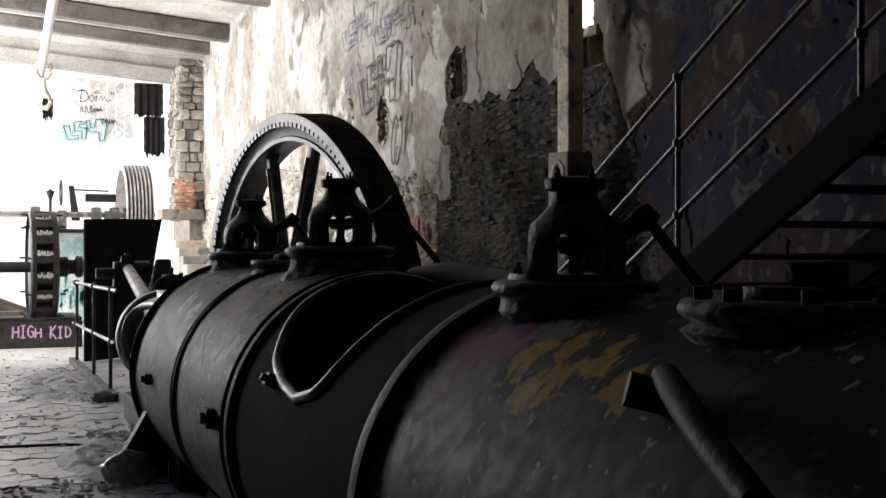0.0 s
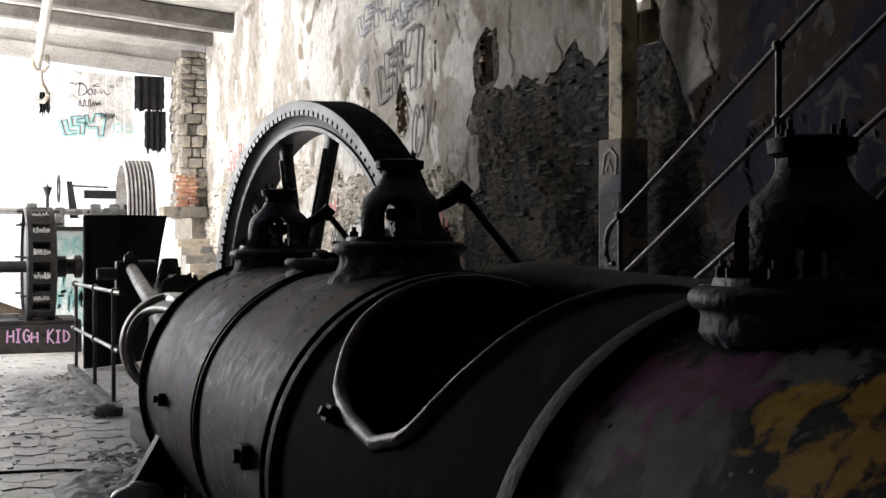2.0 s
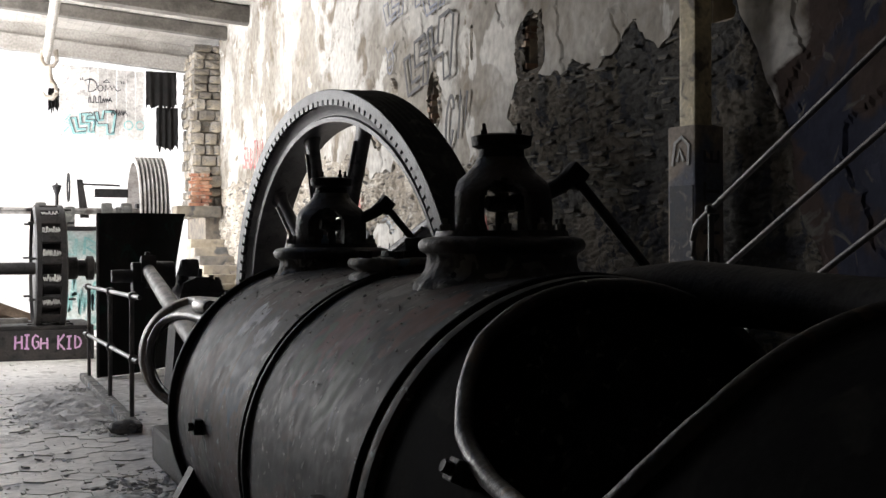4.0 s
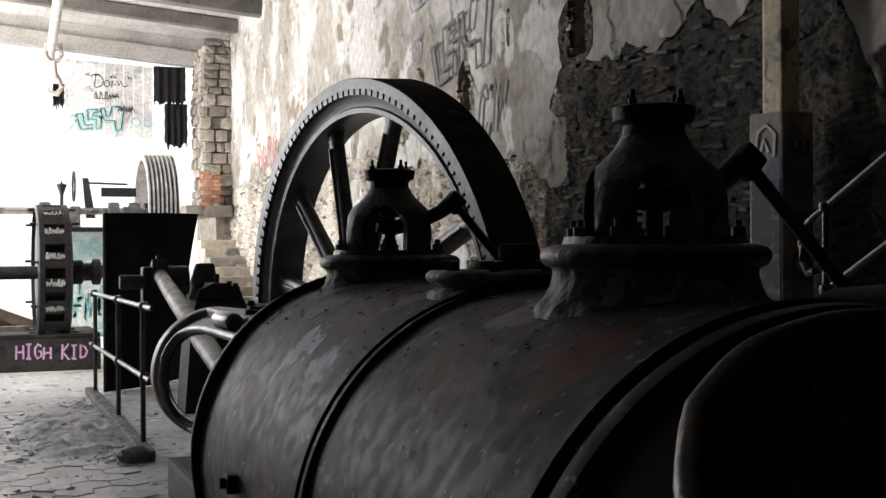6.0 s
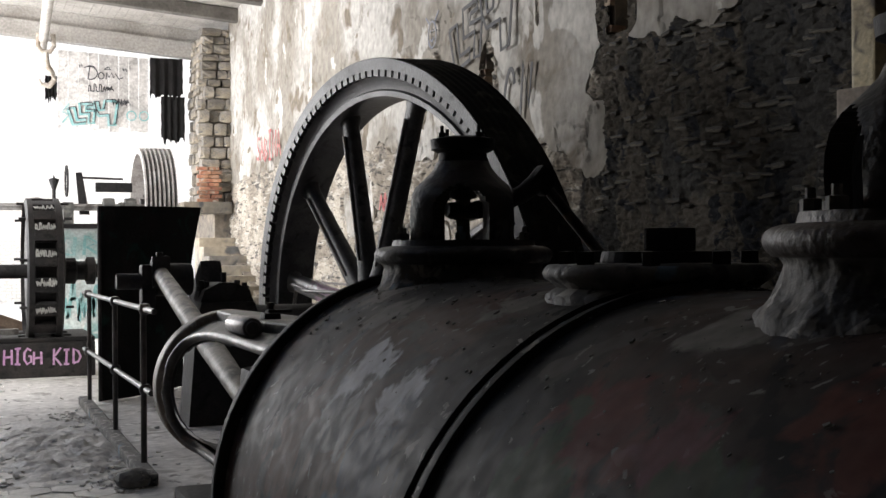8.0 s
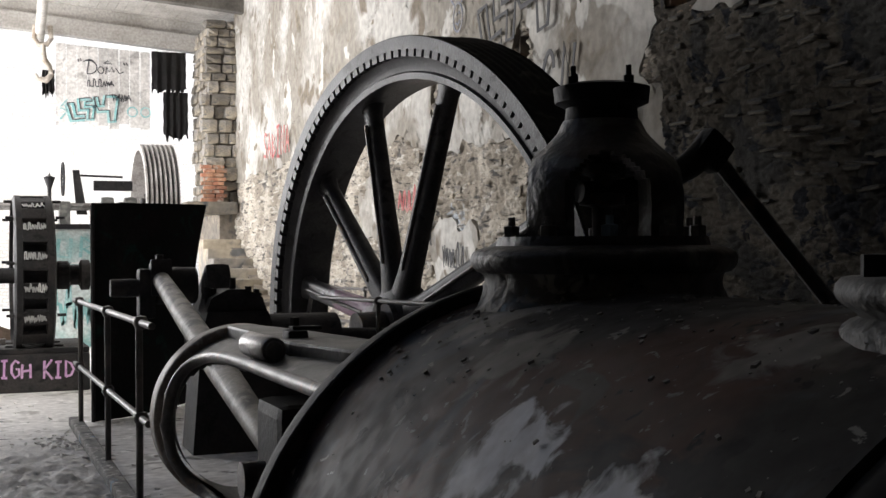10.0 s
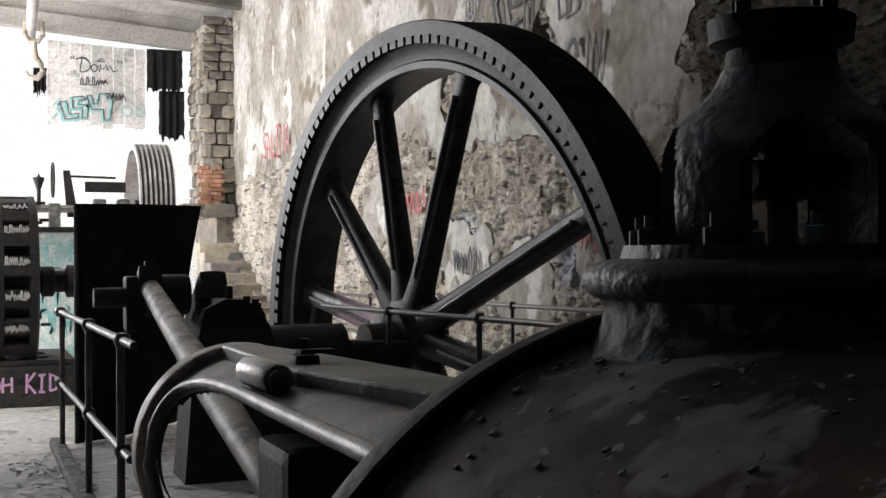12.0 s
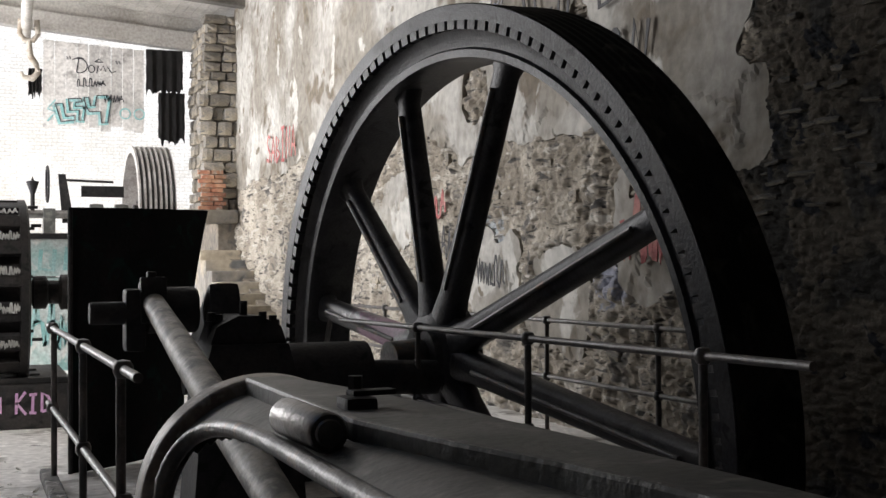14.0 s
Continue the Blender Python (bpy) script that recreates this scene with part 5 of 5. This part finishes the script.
# ---- broken end of the east wall ----
jamb = tagged(new("wall_end"), "broken rubble end of the stone wall", "wall", kind="structure")
part("core", boxed(0.62, 2.3, 5.9, pose(5.62, 30.65, 2.95, 0, 0, 0)), MORTAR, jamb)
rndj = random.Random(9)
z = 2.05
while z < 5.75:
    h = rndj.uniform(0.13, 0.30)
    for face in (0, 1):
        run = 29.55 if face else 4.98 + rndj.uniform(-0.08, 0.16)
        stop = 31.8 if face else 5.66
        while run < stop - 0.05:
            w = min(rndj.uniform(0.18, 0.45), stop - run)
            me = rndj.choice(STONES)
            ob = new("stone", me)
            if face:
                ob.matrix_basis = Matrix.Translation((5.30 + rndj.uniform(-0.04, 0.04), run + w / 2, z + h / 2)) @ Matrix.Diagonal((0.22, w * 0.95, h * 0.93, 1))
            else:
                ob.matrix_basis = Matrix.Translation((run + w / 2, 29.46 + rndj.uniform(-0.05, 0.05), z + h / 2)) @ Matrix.Rotation(radians(90), 4, "Z") @ Matrix.Diagonal((0.25, w * 0.95, h * 0.93, 1))
            ob.parent = jamb
            run += w
    z += h
pier_b = thing("brick_pier", "crumbling red brick pier on a stone ledge", "pier", 5.1, 29.2, 0)
for row in range(9):
    for k in range(2):
        part("brick", boxed(0.22, 0.11, 0.07, pose(-0.11 + 0.23 * k + (0.06 if row % 2 else 0) + rndj.uniform(-0.01, 0.01), rndj.uniform(-0.02, 0.02), 2.32 + 0.082 * row, 0, 0, rndj.uniform(-3, 3)), 0.006), RED_BRICK, pier_b)
part("ledge_stone", boxed(1.0, 0.7, 0.24, pose(-0.05, 0.0, 2.16), 0.04), STONE, pier_b)

# worn stone steps along the wall, leading up to the far end
steps = thing("stone_steps", "worn rubble stone steps against the wall", "steps", 4.9, 25.3, 0)
for i in range(8):
    hz = 0.25 + 0.185 * i
    part("step", boxed(0.75, 0.52, hz, pose(0.32 + 0.01 * (i % 3), 0.3 + 0.50 * i, hz / 2, 0, 0, rndj.uniform(-2, 2)), 0.03), STONE, steps)
part("fill", prism([(-0.3, 0), (4.3, 0), (4.3, 1.5), (3.9, 1.5), (0.1, 0.22)], 0.35, pose(0.85, 0, 0, 0, 0, 0) @ Matrix(((0, 0, -1, 0), (1, 0, 0, 0), (0, 1, 0, 0), (0, 0, 0, 1)))), MORTAR, steps)


# ---- far machinery ----
def slotted_wheel():
    """A wide black wheel standing edge on, its rim pierced with oval slots."""
    ob = thing("slotted_wheel", "wide black iron wheel with oval slots and white scribbles", "wheel", 1.15, 17.75, 1.09)
    R, w = 0.78, 0.37
    for s in (-1, 1):
        smooth(part("rim_band", lathe([(R - 0.05, s * w / 2), (R, s * (w / 2 - 0.02)), (R, s * 0.11), (R - 0.06, s * 0.10), (R - 0.05, s * w / 2)], 72, ACROSS), IRON, ob))
    for k in range(18):
        a = 2 * math.pi * k / 18
        m = Matrix.Rotation(a, 4, "X") @ Matrix.Translation((0, 0, R - 0.035))
        part("slot_bar", boxed(0.24, 0.15, 0.06, m, 0.025), IRON, ob)
        if k % 2 == 0:
            q = Matrix.Rotation(a, 4, "X") @ Matrix.Translation((0.05, 0, R - 0.06))
            part("stud", rod(q @ Vector((w / 2 - 0.04, 0, 0)), q @ Vector((w / 2 + 0.04, 0, 0)), 0.014, 8), IRON, ob)
            part("stud", rod(q @ Vector((-w / 2 - 0.12, 0, 0)), q @ Vector((-w / 2 - 0.03, 0, 0)), 0.014, 8), IRON, ob)
    smooth(part("drum", lathe([(0, -0.15), (0.62, -0.15), (0.66, -0.10), (0.66, 0.10), (0.62, 0.15), (0, 0.15)], 64, ACROSS), IRON, ob))
    for k in range(5):
        a = radians(60 - 22 * k)
        place = lambda u, v, a=a: Matrix.Rotation(radians(90) - a, 4, "X") @ Vector((u, v, R + 0.003))
        ribbon([[(x, y) for x, y in s] for s in [[(p - 0.1, q - 0.06) for p, q in t] for t in squiggle(40 + k, 5, 0.2, 0.09)]], 0.012, place, SPRAY_WHITE, "scribble").parent = ob
    sh = smooth(part("shaft", rod((-2.6, 0, 0.0), (0.62, 0, 0.0), 0.075, 20), IRON, ob))
    smooth(part("coupling", lathe([(0.08, 0.22), (0.14, 0.24), (0.14, 0.34), (0.10, 0.36), (0.10, 0.44), (0.15, 0.46), (0.15, 0.54), (0.08, 0.56)], 12, ACROSS), IRON, sh))
    return ob


slotted_wheel()
plinth = thing("bed_frame", "low black iron bed with purple spray capitals", "machine bed", 0.4, 17.5, 0)
part("beam", boxed(2.5, 0.3, 0.36, pose(0, -0.1, 0.18), 0.02), IRON, plinth)
part("top_plate", boxed(2.5, 1.3, 0.05, pose(0, 0.45, 0.385), 0.012), IRON, plinth)
part("cross_bar", boxed(1.7, 0.08, 0.06, pose(-0.35, -0.05, 0.47), 0.01), BRIGHT, plinth)
STROKES = {"H": [[(0, 0), (0.05, 1)], [(0.8, 0.02), (0.78, 1)], [(0, 0.5), (0.8, 0.55)]], "I": [[(0.35, 0), (0.4, 1)], [(0.1, 0.98), (0.7, 1)], [(0.1, 0.02), (0.65, 0)]],
           "G": [[(0.75, 0.85), (0.4, 1), (0.08, 0.75), (0.05, 0.3), (0.35, 0), (0.75, 0.15), (0.75, 0.5), (0.45, 0.5)]], "K": [[(0.05, 0), (0.1, 1)], [(0.8, 1.05), (0.1, 0.5), (0.85, -0.05)]],
           "D": [[(0.1, 0), (0.12, 1), (0.6, 0.8), (0.85, 0.45), (0.6, 0.1), (0.1, 0)]], "S": [[(0.8, 0.9), (0.4, 1), (0.1, 0.78), (0.4, 0.52), (0.75, 0.3), (0.5, 0.02), (0.05, 0.1)]],
           "A": [[(0, 0), (0.4, 1), (0.8, 0)], [(0.15, 0.38), (0.68, 0.36)]], "B": [[(0.1, 0), (0.1, 1), (0.65, 0.8), (0.15, 0.53), (0.8, 0.28), (0.1, 0)]], "N": [[(0.05, 0), (0.1, 1), (0.7, 0.05), (0.75, 1)]]}


def hand_written(word, w, h, seed):
    """Strokes of a hand-sprayed word, each letter in a cell of w by h, set a little unevenly."""
    rnd = random.Random(seed)
    out = []
    for k, ch in enumerate(word):
        tall, drop = rnd.uniform(0.85, 1.1), rnd.uniform(-0.06, 0.08)
        out += [[(w * (k + x), h * (drop + tall * y)) for x, y in st] for st in STROKES.get(ch, [])]
    return out


for st in hand_written("HIGH KID", 0.096, 0.155, 5):
    ribbon([st], 0.022, lambda u, v: Vector((0.745 + u, 17.246, 0.135 + v)), SPRAY_PINK, "sprayed_letter", plinth)
tagged(ribbon(hand_written("SABINA", 0.34, 0.47, 8), 0.05, on_east(26.6, 2.93), SPRAY_RED, "graffiti_name"), "red sprayed capitals on white plaster", "graffiti")
part("bearing_stand", boxed(0.18, 0.36, 0.72, pose(-1.0, 0.25, 0.75), 0.02), IRON, plinth)

beam_pile = thing("timber_pile", "dark old timbers lying across the machine bed", "timber", 0.5, 19.3, 0)
for k, (dx, z0, z1) in enumerate(((0.0, 0.95, 0.25), (0.05, 0.75, 0.2), (0.1, 0.5, 0.12))):
    part("timber", boxed(1.9, 0.16, 0.13, pose(dx, 0.2 * k, (z0 + z1) / 2, 0, math.degrees(math.atan2(z0 - z1, 1.8)), 0), 0.012), DARKWOOD, beam_pile)

panel_box = thing("painted_cabinet", "pale painted iron cabinet tagged in teal", "cabinet", 1.95, 23.0, 0)
part("body", boxed(1.3, 0.7, 1.15, pose(0.0, 0, 0.575), 0.02), TEAL, panel_box)
part("upper_panel", boxed(1.36, 0.74, 0.46, pose(0.0, 0, 1.40), 0.02), TEAL, panel_box)
part("top_plate", boxed(1.42, 0.8, 0.07, pose(0, 0, 1.665), 0.01), IRON, panel_box)
for st in ([(0.0, 0), (0.02, 0.3), (0.16, 0.28), (0.06, 0.16), (0.18, 0.08), (0, 0)], [(0.3, 0.28), (0.28, 0.04), (0.44, 0.02), (0.46, 0.28)], [(0.58, 0.02), (0.6, 0.3), (0.78, 0.2), (0.62, 0.14), (0.8, 0.02)]):
    ribbon([st], 0.05, lambda u, v: Vector((1.45 + u, 22.626, 1.22 + v)), SPRAY_TEAL, "panel_letter", panel_box)
ribbon(squiggle(52, 5, 0.9, 0.7), 0.05, lambda u, v: Vector((1.45 + u, 22.646, 0.3 + v)), SPRAY_TEAL, "panel_scrawl", panel_box)

line = thing("line_shaft", "bright line shaft with bearings and small wheels on a stand", "shaft", 2.4, 25.0, 0)
smooth(part("shaft", rod((-3.2, 0, 2.02), (1.4, 0, 2.02), 0.06, 18), BRIGHT, line))
for x in (-0.9, 0.25, 0.6, 0.95, 1.25):
    smooth(part("collar", lathe([(0.06, -0.1), (0.15, -0.09), (0.16, 0.0), (0.15, 0.09), (0.06, 0.1)], 24, pose(x, 0, 2.02) @ ACROSS), GREASY, line))
for x in (-0.4, 0.5):
    part("stand", prism([(-0.3, 0), (0.3, 0), (0.12, 1.8), (0.12, 2.1), (-0.12, 2.1), (-0.12, 1.8)], 0.16, pose(x, 0, 0, 90, 0, 90) @ pose(0, 0, -0.08)), GREASY, line)
gov = part("lever_frame", prism([(-0.06, 1.9), (0.1, 1.9), (-0.02, 2.6), (-0.12, 2.6)], 0.06, pose(-0.15, 0.1, 0, 90, 0, 0)), IRON, line)
part("lever_bar", rod((-0.25, 0.1, 2.52), (0.5, 0.1, 2.50), 0.018, 8), IRON, gov)
part("lever_plate", boxed(0.6, 0.06, 0.16, pose(0.35, 0.1, 2.36), 0.01), IRON, gov)
smooth(part("hand_wheel", tube([(-0.42, 0.25 * math.cos(a), 2.45 + 0.25 * math.sin(a)) for a in np.linspace(0, 2 * math.pi, 28)[:-1]], 0.018, 8, True), IRON, line), 60)
smooth(part("oil_cup", lathe([(0, 2.0), (0.03, 2.0), (0.03, 2.3), (0.09, 2.48), (0.02, 2.5), (0, 2.56)], 16, pose(-0.62, 0, 0)), IRON, line))


def rope_pulley():
    ob = thing("rope_pulley", "spoked rope pulley with seven worn grooves", "pulley", 3.16, 25.3, 2.02)
    w, R = 0.52, 1.03
    prof = [(R - 0.10, 0), (R, 0)]
    for k in range(7):
        a = 0.01 + 0.0725 * k
        prof += [(R, a), (R, a + 0.02), (R - 0.08, a + 0.034), (R - 0.08, a + 0.054), (R, a + 0.066)]
    prof += [(R, w), (R - 0.10, w), (R - 0.10, 0)]
    smooth(part("rim", lathe(prof, 120, ACROSS), PULLEY, ob, "rim with bright worn grooves"), 30)
    for k in range(6):
        a = radians(60 * k + 15)
        d = Vector((0, math.cos(a), math.sin(a)))
        smooth(part("spoke", rod(d * 0.1 + Vector((w / 2, 0, 0)), d * (R - 0.06) + Vector((w / 2, 0, 0)), 0.06, 12, 0.045), WORN, ob))
    smooth(part("groove_lining", lathe([(R - 0.09, 0.02), (R - 0.055, 0.03), (R - 0.055, w - 0.03), (R - 0.09, w - 0.02)], 120, ACROSS), IRON, ob, "dark groove bottoms"))
    smooth(part("hub", lathe([(0, 0.05), (0.16, 0.05), (0.16, w - 0.05), (0, w - 0.05)], 28, ACROSS), IRON, ob))


rope_pulley()


# ---- floor pieces, rubble and litter ----
def hex_tiles():
    r = 0.125
    me_list = []
    for k in range(4):
        rnd = random.Random(60 + k)
        bm = prism([((r - 0.005) * math.cos(radians(60 * i + 30)), (r - 0.005) * math.sin(radians(60 * i + 30))) for i in range(6)], 0.012 + 0.002 * k)
        me = bpy.data.meshes.new("tile")
        bm.to_mesh(me)
        bm.free()
        me.materials.append(TILE)
        me_list.append(me)
    rnd = random.Random(66)
    n = 0
    dx, dy = r * math.sqrt(3), r * 1.5
    for j in range(36):
        for i in range(10):
            x = -0.62 + dx * (i + 0.5 * (j % 2))
            y = 7.3 + dy * j
            if x > 1.22 or n >= 295 or rnd.random() < 0.06 + 0.3 * max(0, fbm(x, y, 9, 0.8)):
                continue
            ob = new("tile", rnd.choice(me_list))
            ob.matrix_basis = pose(x, y, -0.0095 + rnd.uniform(-0.002, 0.002), rnd.uniform(-0.35, 0.35), rnd.uniform(-0.35, 0.35), 60 * rnd.randrange(6))
            ob.parent = floor
            n += 1


def heap(name, label, spots, count, smin, smax, mat, seed, kind="stuff", category="rubble"):
    """Broken bits scattered round the spots (x, y, spread x, spread y, height)."""
    rnd = random.Random(seed)
    verts, faces = [], []
    for _ in range(count):
        x, y, sx, sy, h = rnd.choice(spots)
        px, py = rnd.gauss(x, sx), rnd.gauss(y, sy)
        d = math.exp(-0.5 * (((px - x) / sx) ** 2 + ((py - y) / sy) ** 2))
        s = smin + (smax - smin) * rnd.random() ** 3
        m = Matrix.Translation((px, py, h * d * rnd.random() + s * 0.1)) @ Euler((rnd.gauss(0, 0.2), rnd.gauss(0, 0.2), rnd.uniform(0, 6))).to_matrix().to_4x4() @ Matrix.Diagonal((s, s * rnd.uniform(0.5, 1), s * rnd.uniform(0.15, 0.4), 1))
        n = len(verts)
        for a in (-0.5, 0.5):
            for b in (-0.5, 0.5):
                for c in (-0.5, 0.5):
                    verts.append((m @ Vector((a * rnd.uniform(0.6, 1.1), b * rnd.uniform(0.6, 1.1), c * rnd.uniform(0.6, 1.1))))[:])
        faces += [tuple(n + i for i in f) for f in ((0, 1, 3, 2), (4, 6, 7, 5), (0, 4, 5, 1), (2, 3, 7, 6), (0, 2, 6, 4), (1, 5, 7, 3))]
    me = bpy.data.meshes.new(name)
    me.from_pydata(verts, [], faces)
    me.materials.append(mat)
    return tagged(new(name, me), label, category, kind=kind)


def dust_bed(label, spots, seed):
    """Low uneven drifts of plaster dust (x, y, half width, half length, height)."""
    for x, y, sx, sy, h in spots:
        bm = bmesh.new()
        n, m = int(2 * sx / 0.025), int(2 * sy / 0.03)
        g = {}
        for i in range(n + 1):
            for j in range(m + 1):
                u, v = 2 * i / n - 1, 2 * j / m - 1
                px, py = x + sx * u, y + sy * v
                edge = max(0.0, 1 - (u * u + v * v) * (1 + 0.5 * fbm(px, py, seed, 3)))
                z = h * edge ** 0.7 * (0.55 + 0.5 * fbm(px, py, seed + 3, 5) + 0.35 * fbm(px, py, seed + 7, 17)) - 0.002
                g[i, j] = bm.verts.new((px, py, max(-0.004, z)))
        for i in range(n):
            for j in range(m):
                bm.faces.new((g[i, j], g[i + 1, j], g[i + 1, j + 1], g[i, j + 1]))
        ob = tagged(part("plaster_dust", bm, RUBBLE), label, "dust", kind="stuff")
        for p in ob.data.polygons:
            p.use_smooth = True


dust_bed("drift of pale plaster dust on the floor", [(0.92, 12.5, 0.40, 1.5, 0.07), (0.95, 7.9, 0.35, 0.9, 0.07), (0.2, 10.9, 0.5, 0.7, 0.02)], 2)
heap("rubble", "pale plaster rubble and dust by the guard rail", [(0.85, 12.7, 0.22, 0.6, 0.03), (0.65, 12.2, 0.3, 0.5, 0.02), (1.1, 11.4, 0.15, 0.4, 0.02), (1.15, 13.6, 0.12, 0.4, 0.03)], 1300, 0.006, 0.05, RUBBLE, 1)
heap("rubble", "broken plaster bits and dirt beside the cylinder", [(1.0, 7.9, 0.12, 0.4, 0.06), (0.75, 7.0, 0.3, 0.25, 0.02), (1.05, 8.8, 0.12, 0.4, 0.03)], 900, 0.008, 0.06, RUBBLE, 2)
heap("rubble", "scattered plaster crumbs on the floor", [(0.6, 14.5, 0.5, 2.0, 0.01), (0.5, 9.5, 0.4, 1.2, 0.01), (3.0, 24, 1.5, 4, 0.05), (4.9, 24, 0.3, 4, 0.35)], 1100, 0.008, 0.05, RUBBLE, 3)


def barrel_dust():
    """Chips of paint and dust lying on the upper side of the barrels."""
    rnd = random.Random(71)
    verts, faces = [], []
    for _ in range(900):
        y0, sp = rnd.choice(((7.3, 0.22), (7.0, 0.3), (6.3, 0.3), (5.55, 0.3), (5.3, 0.35), (2.9, 0.3)))
        y = rnd.gauss(y0, sp)
        if not (4.9 < y < 7.5 or 1.0 < y < 3.1):
            continue
        a = rnd.gauss(72, 16)
        if not 35 < a < 140:
            continue
        c = surf(a, y, AXIS_R + 0.006) + Vector((1.7, 0, 0.5))
        q = (surf(a, y, 0.9) - Vector((AXIS_X, y, AXIS_Z))).to_track_quat("Z", "Y").to_matrix().to_4x4()
        sz = 0.0025 + 0.009 * rnd.random() ** 4
        m = Matrix.Translation(c) @ q @ Matrix.Rotation(rnd.uniform(0, 6), 4, "Z") @ Matrix.Diagonal((sz, sz * rnd.uniform(0.5, 1), sz * 0.35, 1))
        n = len(verts)
        for u in (-0.5, 0.5):
            for v in (-0.5, 0.5):
                for w in (-0.5, 0.5):
                    verts.append((m @ Vector((u * rnd.uniform(0.6, 1.2), v * rnd.uniform(0.6, 1.2), w)))[:])
        faces += [tuple(n + i for i in f) for f in ((0, 1, 3, 2), (4, 6, 7, 5), (0, 4, 5, 1), (2, 3, 7, 6), (0, 2, 6, 4), (1, 5, 7, 3))]
    me = bpy.data.meshes.new("dust_chips")
    me.from_pydata(verts, [], faces)
    me.materials.append(CHIPS)
    tagged(new("dust_chips", me), "grey chips of paint and dust on the cylinders", "dust", kind="stuff")


barrel_dust()


def block(x, y, s, seed, label):
    rnd = random.Random(seed)
    bm = bmesh.new()
    bmesh.ops.create_icosphere(bm, subdivisions=2, radius=s)
    for v in bm.verts:
        v.co *= 1 + 0.35 * noise.noise(v.co * 6 / s * 0.12 + Vector((seed, 0, 0)))
        v.co.z *= 0.6
    ob = tagged(part("broken_stone", bm, DUSTY), label, "stone", group="loose stones")
    ob.matrix_basis = pose(x, y, s * 0.42, 0, 0, rnd.uniform(0, 90))


block(1.24, 11.0, 0.11, 1, "dark lump of stone at the rail's foot")
block(1.12, 7.9, 0.12, 2, "dirty lump of stone beside the cylinder")
block(0.98, 7.35, 0.10, 3, "dirty lump of stone beside the cylinder")
bag = bmesh.new()
bmesh.ops.create_icosphere(bag, subdivisions=4, radius=0.15)
for v in bag.verts:
    v.co *= 1 + 0.3 * noise.noise(v.co * 9) + 0.12 * noise.noise(v.co * 25)
    v.co.z = max(-0.07, v.co.z * 0.75)
bag_ob = tagged(smooth(part("plastic_bag", bag, PLASTIC)), "crumpled clear plastic bag on the floor", "bag")
bag_ob.matrix_basis = pose(0.95, 7.15, 0.07)
crack = thing("floor_seam", "dark sagging cable lying across the floor", "cable", 0.3, 8.6, 0)
smooth(part("cable", tube([(-1.2, 0.1, 0.012), (-0.6, 0.02, 0.012), (0.0, 0.05, 0.012), (0.4, 0.0, 0.012), (0.7, -0.2, 0.012)], 0.012, 8), IRON, crack), 60)
hex_tiles()
